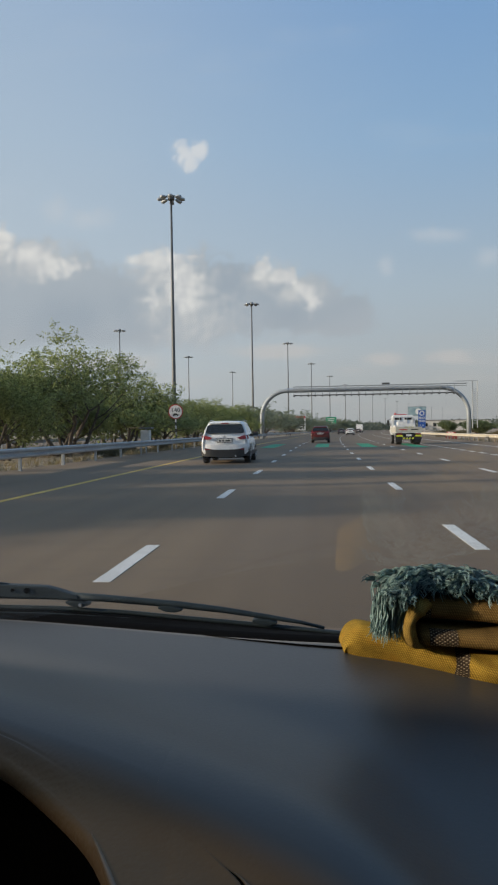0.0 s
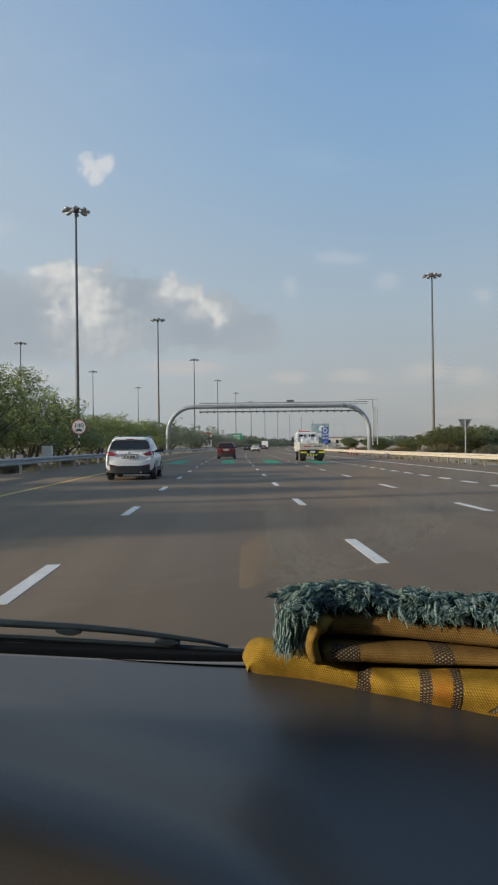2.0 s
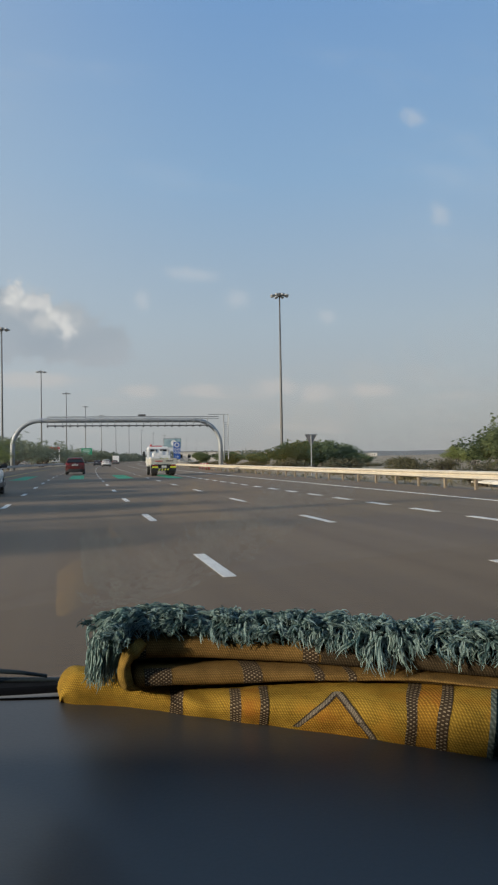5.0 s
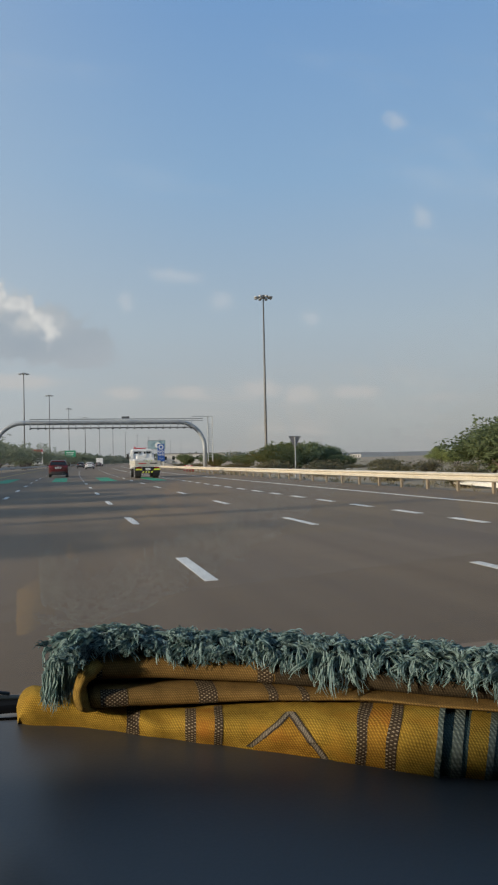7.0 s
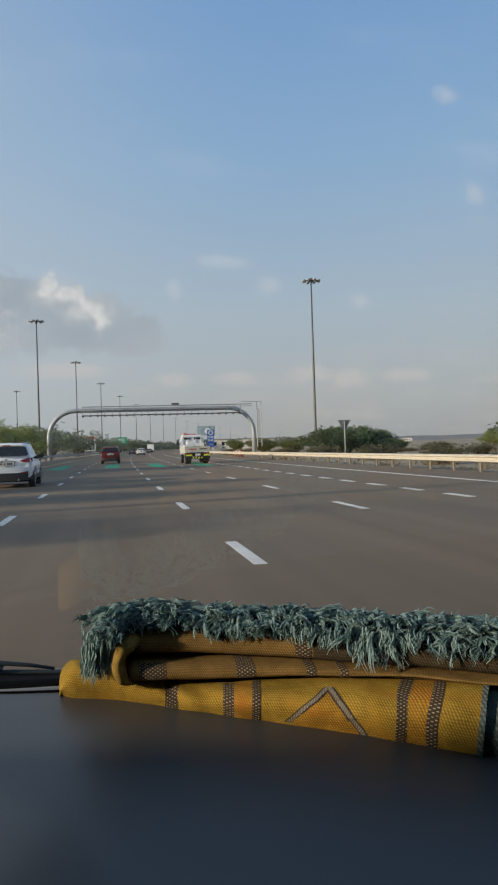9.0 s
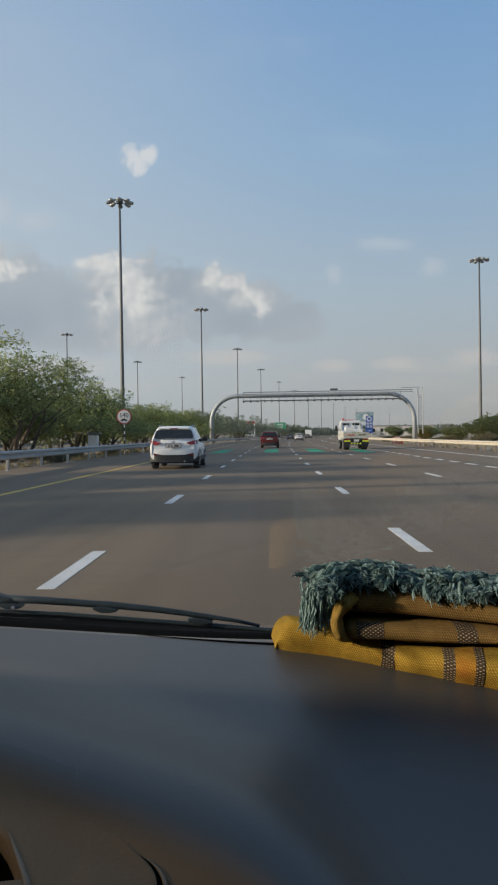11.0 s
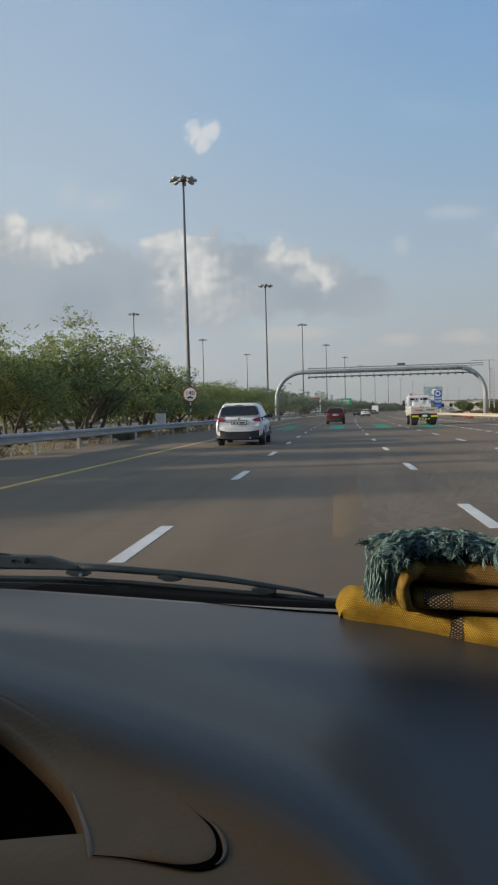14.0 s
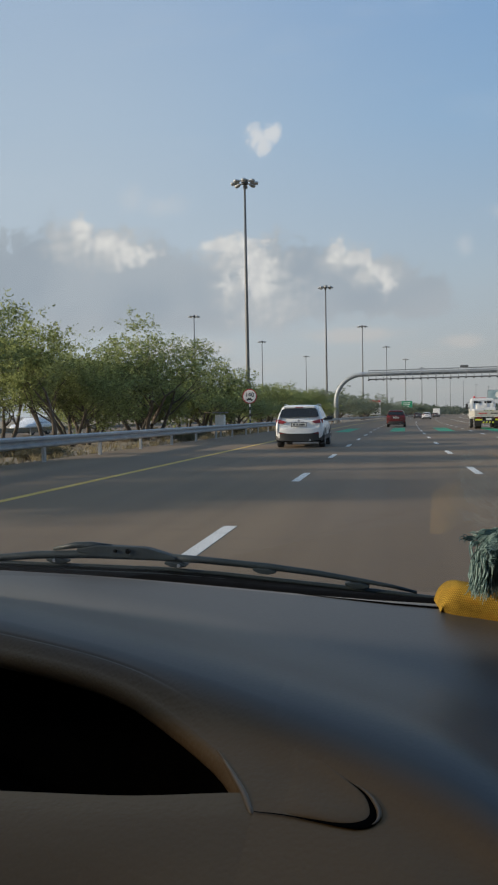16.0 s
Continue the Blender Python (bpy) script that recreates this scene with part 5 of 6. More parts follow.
def lower_panel():
    rows = []
    for i in range(40):
        x = -0.9 + (0.9 + SPLIT + 0.001) * i / 39
        y0 = 0.404 + 0.0875 * (x + 0.15)
        col = [(x, y0 + 0.004, 0.84)]
        for d, h in ((0.0, 0.006), (0.004, 0.001), (0.03, 0.0), (0.042, 0.0015), (0.05, 0.0035), (0.06, 0.006), (0.09, 0.02), (0.13, 0.045), (0.2, 0.09), (0.27, 0.16)):
            k = ease((x + 0.24) / 0.105)
            col.append((x, y0 - d, (0.984 - h) * (1 - k) + (dash_z(SPLIT, y0 - d) - (0.006 if d == 0 else 0.0006)) * k))
        rows.append(col)
    s = Shape().sheet(rows)
    s.uv = [(0.1, 0.0)] * len(s.v)
    return s


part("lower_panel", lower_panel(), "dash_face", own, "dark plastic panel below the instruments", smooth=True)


def flap_line():
    pts = [(-0.137, 0.382), (-0.119, 0.379), (-0.101, 0.3745), (-0.085, 0.371), (-0.074, 0.371), (-0.067, 0.375), (-0.065, 0.383), (-0.069, 0.394), (-0.077, 0.404), (-0.088, 0.414)]
    fine = []
    for i in range(len(pts) - 1):
        a, b, c, d = (Vector(pts[max(0, min(len(pts) - 1, i + j))]) for j in (-1, 0, 1, 2))
        for q in (0.0, 0.25, 0.5, 0.75):
            fine.append(0.5 * ((2 * b) + (c - a) * q + (2 * a - 5 * b + 4 * c - d) * q * q + (3 * b - a - 3 * c + d) * q ** 3))
    return [(p.x, p.y, dash_z(p.x, p.y) + 0.0008) for p in fine]


line = flap_line()
groove = Shape().tube(line, [0.0005 + 0.0034 * math.sin(math.pi * min(1.0, (i + 0.5) / len(line))) ** 2 * (0.35 + 0.65 * ease((i / len(line) - 0.2) / 0.35)) for i in range(len(line))], 8, flat=0.25)


def flap_lid():
    """The smooth lid inside the gap: raised along its rim, sinking into the hood at the back."""
    mid = (-0.120, 0.450)
    rows = []
    for i, (x, y, z) in enumerate(line):
        way = Vector((mid[0] - x, mid[1] - y))
        n = way.normalized() * 0.0022
        x, y = x + n.x, y + n.y
        row = [(x, y, dash_z(x, y) - 0.003)]
        rise = ease(min(i, len(line) - 1 - i) / 9)
        for q, h in ((0.0, 0.0006), (0.02, 0.0014), (0.07, 0.0019), (0.18, 0.0020), (0.35, 0.0014), (0.6, 0.0003), (1.0, -0.0015)):
            px, py = x + (mid[0] - x) * q, y + (mid[1] - y) * q
            row.append((px, py, dash_z(px, py) - 0.0012 + (h + 0.0012) * rise))
        rows.append(row)
    s = Shape().sheet(rows)
    s.uv = [(0.1, 0.0)] * len(s.v)
    return s


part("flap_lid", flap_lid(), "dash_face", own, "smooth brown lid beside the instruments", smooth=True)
part("flap_rim", Shape().tube([(x + 0.0030, y - 0.0012, z + 0.0004) for x, y, z in line[18:34]], [0.0016 * math.sin(math.pi * (i + 0.5) / 16) for i in range(16)], 6), "trim_smooth", own, smooth=True)
part("opening_edge", Shape().tube([(x, y, dash_z(x, y) - 0.001) for x, y in ((-0.137, 0.380), (-0.140, 0.386), (-0.146, 0.399), (-0.153, 0.411), (-0.163, 0.428), (-0.176, 0.449))], [0.0010, 0.0022, 0.0024, 0.0022, 0.0016, 0.0006], 6), "trim_smooth", own, smooth=True)
part("flap_groove", groove, "void", own, "dark curved gap round a trim flap", smooth=True)

# a narrow joint in the top, and the black cowl beyond its edge
joint = [(-0.18, 0.934), (-0.12, 0.915), (-0.05, 0.896), (0.0, 0.886), (0.06, 0.876), (0.15, 0.868)]
part("joint", Shape().tube([(x, y, dash_z(x, y) + 0.0005) for x, y in joint], [0.0006, 0.002, 0.0035, 0.004, 0.004, 0.004], 6, flat=0.3), "void", own, "thin dark joint in the dashboard top")
BAND = [(-0.9, 0.976), (-0.72, 0.976), (-0.43, 0.971), (-0.21, 0.956), (-0.1, 0.946), (0.04, 0.934), (0.9, 0.925)]
cowl = Shape().sheet([[(x, far_edge(x) + 0.002, TOP - 0.04), (x, far_edge(x) + 0.006, TOP - 0.003), (x, far_edge(x) + 0.03, TOP), (x, far_edge(x) + 0.045, TOP - 0.004), (x, 1.095, along(BAND, x)), (x, 1.11, along(BAND, x) - 0.004), (x, 1.13, along(BAND, x) - 0.2)]
                      for x in [-0.9 + 0.05 * i for i in range(37)]])
part("cowl", cowl, "cowl", own, "black plastic cowl below the windscreen", smooth=True)


# ---- wipers ----
def wiper_parts():
    arm = Shape()
    Y = 1.08
    arm.tube([(-0.85, Y, 0.975), (-0.75, Y, 0.987), (-0.65, Y, 0.996), (-0.55, Y, 0.999), (-0.45, Y, 0.998)], [0.005, 0.006, 0.007, 0.007, 0.007], 8)
    arm.tube([(-0.62, Y, 1.007), (-0.58, Y, 1.014), (-0.55, Y, 1.015), (-0.515, Y, 1.011)], [0.003, 0.006, 0.006, 0.006], 6)
    arm.tube([(-0.45, Y, 0.998), (-0.36, Y, 0.994), (-0.243, Y, 0.985), (-0.17, Y, 0.977), (-0.1, Y, 0.967), (-0.05, Y, 0.959), (-0.015, Y, 0.951)], [0.007, 0.006, 0.0055, 0.005, 0.004, 0.003, 0.0025], 8)
    w = new("wiper")
    w.parent = own
    w["label"] = "black wiper lying along the base of the windscreen"
    part("arm", arm, "wiper", w, smooth=True)
    blade = Shape()
    blade.tube([(-0.85, Y, 0.982), (-0.722, Y, 0.981), (-0.43, Y, 0.977), (-0.318, Y, 0.971), (-0.21, Y, 0.962), (-0.1, Y, 0.953), (0.0, Y, 0.944), (0.08, Y, 0.938)], 0.004, 6)
    blade.tube([(-0.85, Y - 0.02, 0.974), (-0.722, Y - 0.02, 0.974), (-0.43, Y - 0.02, 0.970), (-0.318, Y - 0.02, 0.964), (-0.21, Y - 0.02, 0.954), (-0.1, Y - 0.02, 0.946), (0.04, Y - 0.02, 0.934)], 0.005, 6)
    part("blade", blade, "wiper", w, smooth=True)
    part("hinge_block", Shape().rings([[(x, Y - 0.008, z0), (x, Y + 0.008, z0), (x, Y + 0.008, z1), (x, Y - 0.008, z1)] for x, z0, z1 in ((-0.575, 1.004, 1.009), (-0.535, 0.996, 1.016), (-0.45, 0.994, 1.013), (-0.40, 0.993, 0.999))]), "wiper", w, bevel=0.002)
    for x, r in ((-0.505, 0.003), (-0.482, 0.0045)):
        part("hole", Shape().disc((x, Y - 0.009, 1.007), r, 0.003, 12), "void", w)
    for x, z in ((-0.252, 0.981), (-0.40, 0.988), (-0.105, 0.962), (-0.61, 0.989)):
        part("clip", Shape().rings([[(x + a, Y - 0.009, z0), (x + a, Y + 0.007, z0), (x + a, Y + 0.007, z1), (x + a, Y - 0.009, z1)] for a, z0, z1 in ((-0.020, z - 0.001, z + 0.002), (-0.008, z - 0.006, z + 0.003), (0.006, z - 0.007, z + 0.002), (0.018, z - 0.004, z - 0.001))]), "wiper", w, bevel=0.0015)
    for x in (-0.615, -0.395):
        part("rivet", Shape().disc((x, Y - 0.009, 0.989 if x < -0.5 else 0.985), 0.003, 0.004, 8), "alloy", w)


wiper_parts()

# ---- windscreen and shell ----
G0, G1 = (far_edge(0) + 0.135, TOP - 0.018), (-0.02, 1.60)
glass_rows = []
for i in range(19):
    x = -0.9 + 0.1 * i
    sag = -0.06 * (x / 0.9)
    glass_rows.append([(x, G0[0] + (G1[0] - G0[0]) * j / 12 - sag * (0.5 + 0.5 * j / 12) + 0.03 * math.sin(math.pi * j / 12), G0[1] + (G1[1] - G0[1]) * j / 12) for j in range(13)])
pane = part("windscreen", Shape().sheet(list(reversed(glass_rows))), "glass", own, "clear raked windscreen", smooth=True)
pane.visible_shadow = False
# roof, back and sides are unseen, added to keep light off the dashboard
shell = Shape()
shell.box(-0.92, 0.92, -2.2, -0.06, 1.60, 1.66)
part("roof", shell, "headliner", own, "unseen roof added to shade the cabin")
part("back_panel", Shape().box(-0.92, 0.92, -2.26, -2.2, 0.3, 1.66), "headliner", own)
part("floor_pan", Shape().box(-0.92, 0.92, -2.2, 0.9, 0.24, 0.3), "void", own)
for s_ in (-1, 1):
    def flank(pts, thin=0.93, wide=0.97):
        return Shape().rings([[(s_ * a, y, z) for y, z in pts] for a in (thin, wide)])

    part("door_panel", flank([(1.05, 0.3), (-2.2, 0.3), (-2.2, 1.0), (0.87, 1.0)]), "headliner", own, "unseen door side added to shade the cabin")
    # front pillar made wide to hold direct sun off the dashboard
    part("pillar", flank([(0.87, 1.0), (0.60, 1.0), (-0.26, 1.6), (-0.06, 1.62)]), "headliner", own, "unseen windscreen pillar, widened to block sun on the dashboard")
    part("pillar", flank([(-0.62, 1.0), (-0.74, 1.0), (-0.70, 1.6), (-0.58, 1.6)]), "headliner", own, "upright pillar between the doors")
    part("pillar", flank([(-1.75, 1.0), (-2.2, 1.0), (-2.2, 1.62), (-1.95, 1.62)]), "headliner", own, "wide rear pillar")
    part("side_window", flank([(0.60, 1.0), (-0.62, 1.0), (-0.58, 1.6), (-0.26, 1.6)], 0.945, 0.95), "side_glass", own, "unseen side window, tinted to set the cabin light")
    part("side_window", flank([(-0.74, 1.0), (-1.75, 1.0), (-1.95, 1.6), (-0.70, 1.6)], 0.945, 0.95), "side_glass", own, "unseen side window, tinted to set the cabin light")
for x in (-0.8, 0.8):
    for y in (-1.55, 0.95):
        wheel(own, x, y, 0.3, 1 if x > 0 else -1)
part("seat_back", Shape().box(-0.8, 0.8, -0.75, -0.6, 0.5, 1.2), "trim", own, bevel=0.04)


# ---- the folded cloth on the dashboard ----
rug = thing("folded_cloth", "folded ochre woven cloth with grey-green fringe lying on dashboard", "folded cloth")


FOOT = [(-0.035, 0.868), (0.0, 0.858), (0.006, 0.853), (0.036, 0.844), (0.10, 0.812), (0.147, 0.775), (0.213, 0.723), (0.279, 0.679), (0.333, 0.635), (0.393, 0.589), (0.438, 0.557), (0.65, 0.43)]
HIGH = [(-0.035, 0.034), (0.0, 0.039), (0.036, 0.042), (0.10, 0.034), (0.15, 0.022), (0.19, 0.029), (0.24, 0.037), (0.29, 0.043), (0.36, 0.050), (0.40, 0.056), (0.415, 0.053), (0.433, 0.048), (0.65, 0.050)]


def lower_point(x, a):
    """The lowest layer: a runs from the foot in front (0) over the bulging front to the top (0.6) and back (1)."""
    yf, high = smooth_curve(FOOT, x, 0.03), smooth_curve(HIGH, x, 0.025)
    deep = 0.018 + 0.026 * ease((x - 0.08) / 0.3)
    end = math.sqrt(1 - (1 - min(1.0, max(0.0, (x - 0.006) / 0.024))) ** 2)
    high *= 0.04 + 0.96 * end
    back = max(0.80, yf + 0.06)
    if a < 0.6:
        q = a / 0.6
        y = yf - 0.010 * math.sin(math.pi * q) + 0.009 * (1 - q) ** 3 + deep * q ** 1.8
        z = high * math.sin(q * math.pi / 2) ** 0.85
    else:
        q = (a - 0.6) / 0.4
        y = yf + deep + (back - yf - deep) * q
        z = high - 0.008 * q * q
    x += (y - yf) * (x - 0.067) / yf + 0.016 * (min(a, 0.6) - 0.3) * ease((x - 0.30) / 0.09)
    wave = 0.0035 * noise.noise(Vector((x * 16, a * 2.5, 1.0))) * (0.3 + a)
    y += 0.006 * noise.noise(Vector((x * 11, 4.0, a))) + 0.0025 * noise.noise(Vector((x * 38, 7.0, a * 2)))
    # slanting tucks where the stack above pulls the layer in
    for mid, wide, dent in ((0.128, 0.010, 0.010), (0.168, 0.012, 0.007), (0.215, 0.016, -0.004), (0.285, 0.014, 0.004), (0.345, 0.018, 0.005)):
        y += dent * math.exp(-((x - mid - 0.05 * (0.4 - min(a, 0.6))) / wide) ** 2) * math.sin(math.pi * min(1.0, a / 0.75))
    return Vector((x, y + (1 - end) * 0.016, TOP - 0.001 + max(z + wave, 0.0)))


def cloth_patch(u0, u1, nu, fn, v0=0.0, v1=1.0, nv=24, lift=0.0, uvs=1.0):
    s = Shape()
    rows, s.uv = [], []
    for i in range(nu + 1):
        u = u0 + (u1 - u0) * i / nu
        row, run, last = [], 0.0, None
        for j in range(nv + 1):
            v = v0 + (v1 - v0) * j / nv
            p = fn(u, v)
            if lift:
                du, dv = fn(u + 0.002, v) - p, fn(u, min(v + 0.01, 1.0)) - p
                nrm = du.cross(dv)
                if nrm.length > 1e-12:
                    p = p + nrm.normalized() * lift
            if last is not None:
                run += (p - last).length
            last = p
            row.append(p)
            s.uv.append((u * uvs * (0.1 if u1 - u0 == 1.0 else 1.0), run * uvs))
        rows.append(row)
    s.sheet(rows)
    return s


LOW_END = 0.397
part("lower_layer", cloth_patch(0.006, LOW_END, 240, lower_point), "cloth", rug, "mustard ochre coarse-woven lower fold", smooth=True)
part("end_hem", cloth_patch(LOW_END - 0.002, LOW_END + 0.002, 4, lower_point, 0.0, 0.9, lift=0.0012), "cloth_green", rug, "grey-green stitched hem", smooth=True)


def set_back(dy, dz):
    def fn(x, a):
        p = lower_point(x, a)
        return Vector((p.x, p.y + dy, p.z - dz if a > 0.05 else p.z))
    return fn


part("inner_fold", cloth_patch(LOW_END - 0.02, 0.46, 12, set_back(0.009, 0.003)), "cloth_dark", rug, "dark green inner fold", smooth=True)
part("far_hem", cloth_patch(0.4085, 0.4165, 6, set_back(0.006, 0.002), 0.0, 0.9), "cloth_green", rug, "grey-green stitched hem", smooth=True)
part("far_fold", cloth_patch(0.4215, 0.437, 8, set_back(0.008, 0.003)), "cloth", rug, "ochre woven fold past the hem", smooth=True)
part("far_hem", cloth_patch(0.436, 0.441, 4, set_back(0.008, 0.003), 0.0, 0.9, lift=0.0012), "cloth_green", rug, "grey-green stitched hem", smooth=True)
part("last_fold", cloth_patch(0.452, 0.62, 26, set_back(0.008, 0.003)), "cloth", rug, smooth=True)


def slanting(x0, x1, fn, lean):
    """A strip across a cloth surface that leans as it rises; u runs over its width."""
    def at(u, a):
        return fn(u + lean * (a - 0.3), a)
    return at


for x0, x1, lean in ((0.126, 0.139, 0.004), (0.184, 0.194, 0.0), (0.211, 0.219, 0.0), (0.3355, 0.3445, 0.006), (0.3595, 0.3675, 0.002), (0.54, 0.552, 0.0)):
    part("woven_band", cloth_patch(x0, x1, 5, slanting(x0, x1, lower_point, lean), 0.0, 0.66, lift=0.0005), "cloth_band", rug, "dark band with pale stitches", smooth=True)
for x0, x1, lean in ((0.194, 0.211, 0.0), (0.3445, 0.3595, 0.004)):
    part("orange_strip", cloth_patch(x0, x1, 5, slanting(x0, x1, lower_point, lean), 0.0, 0.62, lift=0.0003), "cloth_orange", rug, "orange woven strip", smooth=True)


def stroke(pts, wide, fn, lift):
    """A narrow band along a broken line drawn on a cloth surface."""
    s = Shape()
    rows, s.uv = [], []
    n = 14
    run = 0.0
    for (u0, v0), (u1, v1) in zip(pts, pts[1:]):
        for i in range(n + 1):
            u, v = u0 + (u1 - u0) * i / n, v0 + (v1 - v0) * i / n
            rows.append([fn(u + wide * (j - 1) / 2, v) + Vector((0, -lift, lift)) for j in range(3)])
            s.uv += [(wide * j / 2, run) for j in range(3)]
            run += 0.0028
    s.sheet(rows)
    return s


PEAK = [(0.244, 0.03), (0.261, 0.25), (0.281, 0.47), (0.289, 0.31), (0.299, 0.133), (0.308, 0.0)]


def inset(x, a):
    return lower_point(x, a * max(0.02, along(PEAK, x) - 0.03))


part("orange_inset", cloth_patch(0.247, 0.305, 24, inset, nv=14, lift=0.0004), "cloth_orange", rug, "orange triangle woven below the zigzag", smooth=True)
part("zigzag_stripe", stroke(PEAK, 0.0082, lower_point, 0.0007), "cloth_line", rug, "dark zigzag stripe", smooth=True)
part("zigzag_middle", stroke(PEAK, 0.0044, lower_point, 0.0011), "cloth_grey", rug, "pale thread along the zigzag", smooth=True)

# ---- the rolled layers above: their front follows the slanting stack ----
FRONT = [(-0.1, 0.80), (0.06, 0.79), (0.12, 0.784), (0.2, 0.757), (0.3, 0.70), (0.4, 0.632), (0.65, 0.465)]


def front(x):
    return smooth_curve(FRONT, x, 0.04)


def roll(low, high, back, deep, x_end, seed):
    """A flattened fold of cloth; low and high give its under and upper side along x."""
    def fn(x, a):
        q = 2 * math.pi * a - 2.2
        end = min(1.0, max(0.03, (x - x_end) / 0.007)) ** 0.5
        z0, z1 = smooth_curve(low, x, 0.02), smooth_curve(high, x, 0.02)
        wave = 0.0018 * noise.noise(Vector((x * 15, seed, a * 1.5)))
        s, c = math.sin(q), math.cos(q)
        s, c = math.copysign(abs(s) ** 0.75, s), math.copysign(abs(c) ** 0.72, c)
        return Vector((x, front(x) + back + deep + deep * end * s, (z0 + z1) / 2 + wave + (z1 - z0) / 2 * end * c))
    return fn


MID = roll([(0.0, 1.012), (0.10, 1.011), (0.16, 1.0105), (0.22, 1.016), (0.28, 1.024), (0.36, 1.032), (0.65, 1.035)],
           [(0.0, 1.034), (0.13, 1.034), (0.25, 1.036), (0.30, 1.039), (0.65, 1.039)], 0.0, 0.036, 0.081, 4.0)
UP = roll([(0.0, 1.037), (0.10, 1.0375), (0.2, 1.0365), (0.65, 1.041)],
          [(0.0, 1.067), (0.10, 1.068), (0.2, 1.064), (0.3, 1.064), (0.65, 1.066)], 0.010, 0.040, 0.076, 9.0)
part("middle_roll", cloth_patch(0.0813, 0.62, 100, MID, nv=32), "cloth_tan", rug, "tan woven folded layer", smooth=True)
part("upper_roll", cloth_patch(0.0763, 0.62, 100, UP, nv=32), "cloth_tan", rug, "tan woven top fold", smooth=True)
for fn, a0, a1, spots in ((MID, 0.03, 0.24, ((0.097, 0.126),)), (MID, 0.02, 0.36, ((0.201, 0.220), (0.270, 0.279), (0.301, 0.308))), (UP, 0.0, 0.40, ((0.091, 0.100), (0.262, 0.277)))):
    for x0, x1 in spots:
        part("woven_band", cloth_patch(x0, x1, 6, fn, a0, a1, lift=0.0005), "cloth_band", rug, "dark band with pale stitches", smooth=True)

# dark strip over the top fold, painted shade below the hanging fringe
part("shade_strip", cloth_patch(0.279, 0.62, 60, UP, 0.0, 0.45, lift=0.0006), "cloth_shade", rug, "shade under the fringe painted on the top fold", smooth=True)

# the edge that folds round the end of the stack and tucks under the middle roll
WRAP = [(0.112, 1.054), (0.100, 1.0575), (0.089, 1.0555), (0.0805, 1.050), (0.0755, 1.041), (0.0745, 1.031), (0.077, 1.021), (0.083, 1.014), (0.093, 1.010)]


def wrap(u, v):
    i = min(int(u * (len(WRAP) - 1)), len(WRAP) - 2)
    q = u * (len(WRAP) - 1) - i
    a, b, c, d = (Vector(WRAP[max(0, min(len(WRAP) - 1, i + j))]) for j in (-1, 0, 1, 2))
    p = 0.5 * ((2 * b) + (c - a) * q + (2 * a - 5 * b + 4 * c - d) * q * q + (3 * b - a - 3 * c + d) * q ** 3)
    along_ = (c - b).normalized()
    side = Vector((along_.y, -along_.x))
    r = 2 * math.pi * v
    thick = (0.0092 + 0.0022 * noise.noise(Vector((u * 5, 2.0, 0)))) * (1 - 0.55 * ease((0.25 - u) / 0.25) - 0.6 * ease((u - 0.7) / 0.3))
    tuck = 0.026 * ease((0.3 - u) / 0.3) + 0.014 * ease((u - 0.75) / 0.25)
    p = p + side * thick * math.cos(r)
    return Vector((p.x, 0.808 + tuck + 0.030 * math.copysign(abs(math.sin(r)) ** 0.7, math.sin(r)), p.y))


def wrap_skin():
    s = Shape()
    s.uv, rows = [], []
    for i in range(49):
        rows.append([wrap(i / 48, j / 28) for j in range(29)])
        s.uv += [(0.16 * i / 48, 0.085 * j / 28) for j in range(29)]
    return s.sheet(rows)


part("wrapped_edge", wrap_skin(), "cloth_tan_lit", rug, "ochre-tan fold wrapping the end of the stack, painted as lit", smooth=True)
# added core that closes see-through gaps, painted dark as shade between the folds
part("inner_fold", cloth_patch(0.074, 0.62, 60, roll([(0.0, 0.985), (0.65, 0.985)], [(0.0, 1.05), (0.65, 1.05)], 0.034, 0.02, 0.07, 2.0)), "cloth_dark", rug, "added core inside the folds, dark for the shade there", smooth=True)

CORE_TOP = [(0.05, 1.095), (0.10, 1.092), (0.2, 1.088), (0.3, 1.088), (0.65, 1.087)]


def core(x, a):
    q = 2 * math.pi * a
    end = min(1.0, max(0.05, (x - 0.05) / 0.02)) ** 0.5
    lump = 1 + 0.25 * noise.noise(Vector((x * 45, a * 3, 5)))
    return Vector((x, front(x) + 0.040 + 0.022 * end * math.sin(q) * lump, along(CORE_TOP, x) - 0.017 + 0.0105 * end * lump * math.cos(q)))


# added filler under the locks, dark to paint the depth between them
part("fringe_core", cloth_patch(0.0505, 0.62, 150, core, nv=18), "fringe_core", rug, "added core in the fringe, dark for shade between locks", smooth=True)
DROP = [(0.05, 0.004), (0.16, 0.004), (0.2, 0.013), (0.24, 0.010), (0.30, 0.018), (0.325, 0.034), (0.355, 0.032), (0.37, 0.006), (0.385, 0.022), (0.43, 0.016), (0.46, 0.03), (0.62, 0.03)]


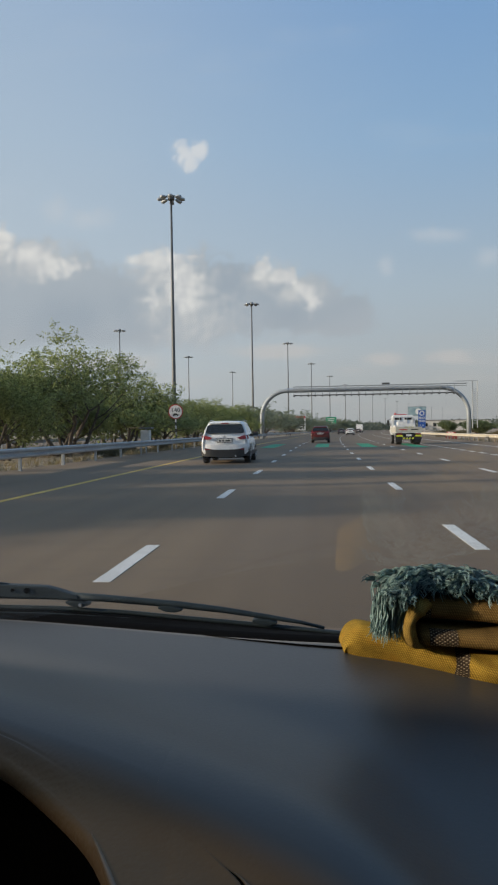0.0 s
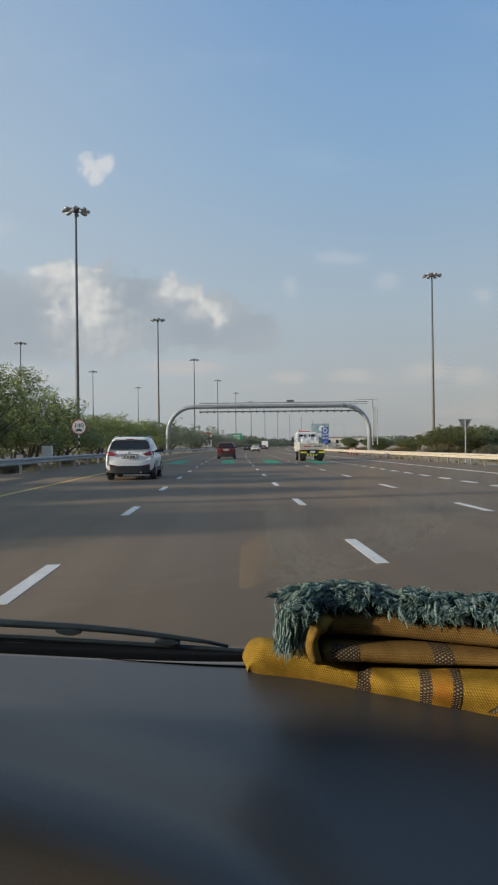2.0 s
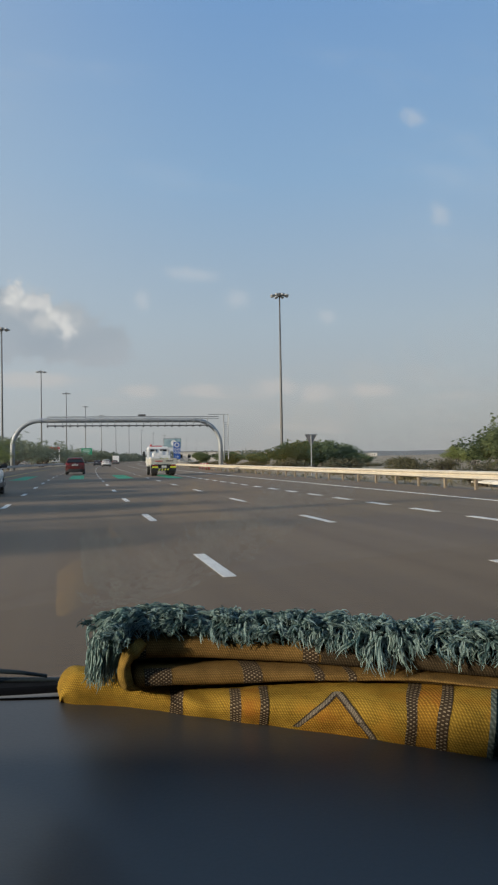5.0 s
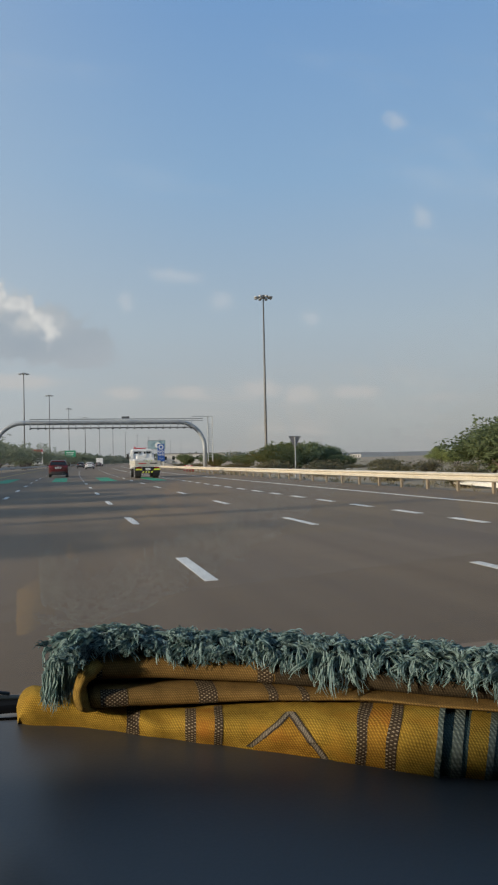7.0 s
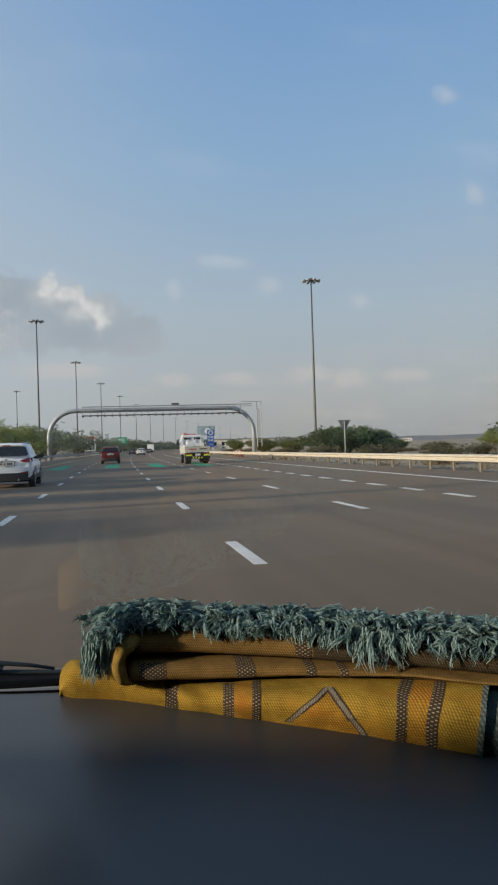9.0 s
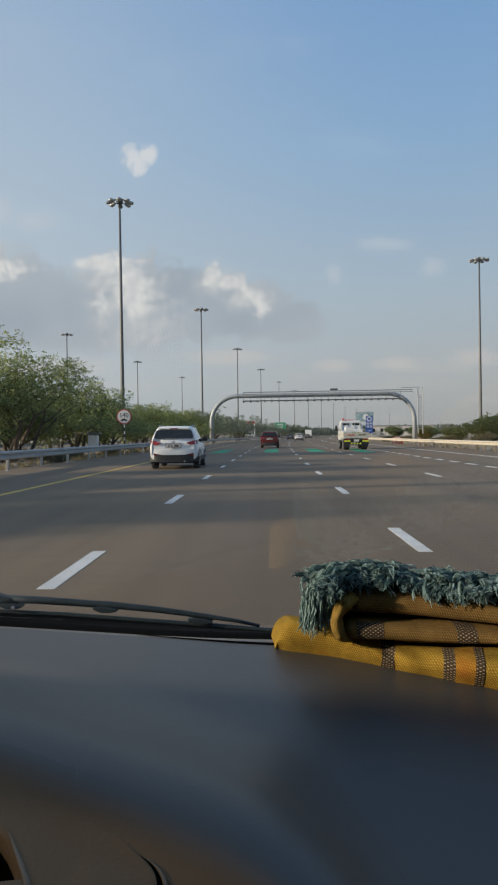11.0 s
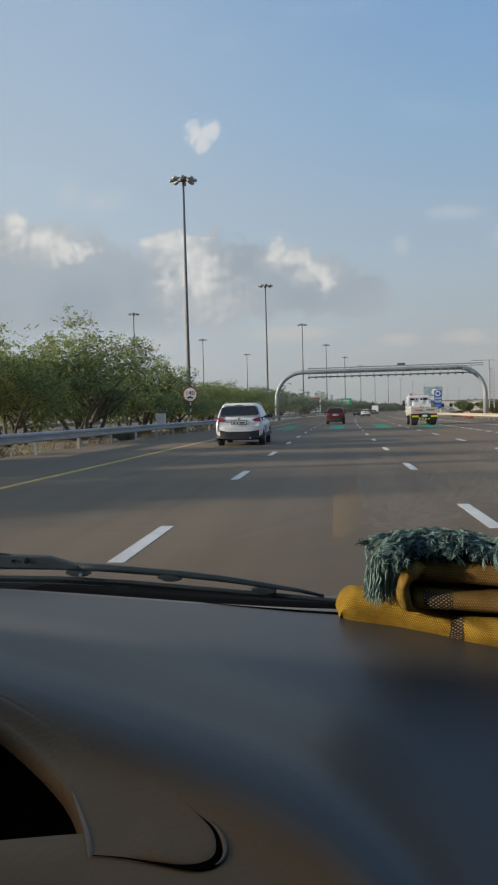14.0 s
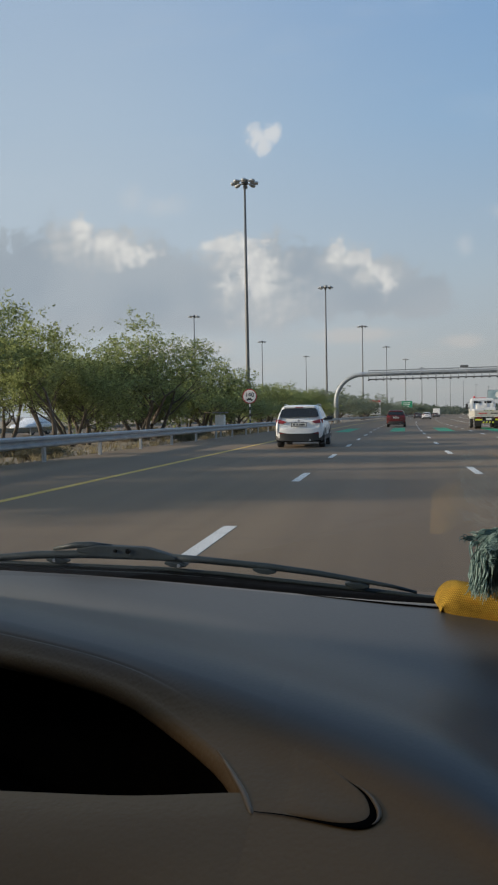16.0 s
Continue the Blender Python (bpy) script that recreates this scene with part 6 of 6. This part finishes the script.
def fringe():
    """Locks of yarn: each a few strands that curl together."""
    r = random.Random(21)
    s = Shape()

    def lock(p, d, length, fall, count, wid=0.00075, loose=0.0014, wave=0.0014, bend=0.22):
        d = d.normalized()
        side = d.cross(Vector((0, 0, 1)) if abs(d.z) < 0.9 else Vector((1, 0, 0))).normalized()
        up = side.cross(d)
        ph, fr = r.uniform(0, 6.3), r.uniform(0.9, 1.7)
        curl = r.gauss(0, bend)
        n = 7
        for _ in range(count - 2):
            o = side * r.gauss(0, loose) + up * r.gauss(0, loose)
            pts = []
            ln, ph2, w2 = length * r.uniform(0.6, 1.05), ph + r.gauss(0, 0.7), wave * r.uniform(0.5, 1.3)
            for i in range(n + 1):
                k = i / n
                q = p + o * (0.6 + 0.8 * k) + d * ln * (k - 0.25 * k * k)
                q = q + side * (w2 * math.sin(6.28 * fr * k + ph2) * (0.25 + k) + curl * ln * k * k) + up * w2 * math.cos(6.28 * fr * k + ph2) * (0.25 + k)
                q.z -= fall * ln * k * k
                pts.append(q)
            s.tube(pts, [wid * (1.0 - 0.7 * (i / n) ** 3) for i in range(n + 1)], 3, caps=False)

    x = 0.050
    while x < 0.6:
        y0, zt = front(x) + 0.040, along(CORE_TOP, x) + 0.013 * noise.noise(Vector((x * 32, 3.0, 0))) - 0.011 * (1 - ease((x - 0.046) / 0.034))
        for a in (-0.9, -0.4, 0.0, 0.35, 0.7, 1.05, 1.4):
            a += r.gauss(0, 0.12)
            p = Vector((x + r.gauss(0, 0.004), y0 - 0.025 * math.sin(a), zt - 0.015 + 0.0135 * math.cos(a)))
            lie = Vector((r.choice((-1, 1)) * r.uniform(0.5, 1.0), -0.35 * max(0.0, math.sin(a)) - 0.2, r.uniform(-0.1, 0.35) - 0.3 * max(0.0, a - 0.4)))
            lock(p, lie, r.uniform(0.014, 0.032), r.uniform(0.0, 0.5), 9)
        x += 0.0055
    # puffs that stand up from the ridge
    for x in (0.083, 0.128, 0.182, 0.19, 0.197, 0.252, 0.262, 0.268, 0.318, 0.33, 0.345, 0.366, 0.42, 0.44, 0.47, 0.52, 0.57):
        for _ in range(15):
            p = Vector((x + r.gauss(0, 0.007), front(x) + 0.030 + r.gauss(0, 0.010), along(CORE_TOP, x) - 0.004))
            lock(p, Vector((r.gauss(0.4, 0.7), -0.4 + r.gauss(0, 0.4), 0.75)), r.uniform(0.018, 0.034), 0.45, 9, wave=0.0018)
    # locks that hang over the front of the rolls
    x = 0.06
    while x < 0.6:
        drop = along(DROP, x)
        for _ in range(1 if drop < 0.008 else 3):
            p = Vector((x + r.gauss(0, 0.004), front(x) + 0.014 + r.gauss(0, 0.004), along(CORE_TOP, x) - 0.012 + r.gauss(0, 0.003)))
            lock(p, Vector((r.gauss(0, 0.55), -0.5, -0.1 - 22 * drop)), 0.010 + drop * r.uniform(0.5, 1.1), 0.25, 9, wave=0.0018)
        x += 0.006
    # the end that hangs down beside the stack
    for _ in range(105):
        x1 = r.uniform(0.033, 0.062)
        start = Vector((x1 + 0.004 + r.gauss(0, 0.002), 0.795 + r.uniform(-0.008, 0.03), 1.050 + 0.032 * ease((x1 - 0.03) / 0.032) + r.gauss(0, 0.004)))
        lock(start, Vector((r.gauss(0.0, 0.05), r.gauss(0.02, 0.05), -1.0)), (start.z - 1.014) * 1.28 * r.uniform(0.8, 1.03), 0.0, 9, wave=0.0019, loose=0.0016, bend=0.06)
    for _ in range(60):
        p = Vector((r.uniform(0.052, 0.078), 0.784 + r.gauss(0, 0.006), 1.076 + r.gauss(0, 0.005)))
        lock(p, Vector((r.gauss(0.1, 0.5), -0.4, r.uniform(-0.6, 0.3))), r.uniform(0.010, 0.016), 0.3, 9, bend=0.3)
    # and the locks that bend over the corner to it
    for _ in range(85):
        x1 = 0.064 + r.gauss(0, 0.009)
        p = Vector((x1, 0.80 + r.uniform(-0.015, 0.03), 1.088 - 0.012 * (1 - ease((x1 - 0.046) / 0.03)) + r.gauss(0, 0.003)))
        lock(p, Vector((-1.0, -0.25 + r.gauss(0, 0.25), -0.55 + r.gauss(0, 0.15))), r.uniform(0.016, 0.025), 1.0, 9, bend=0.15)
    return s


part("fringe", fringe(), "fringe", rug, "frayed grey-green thread fringe")
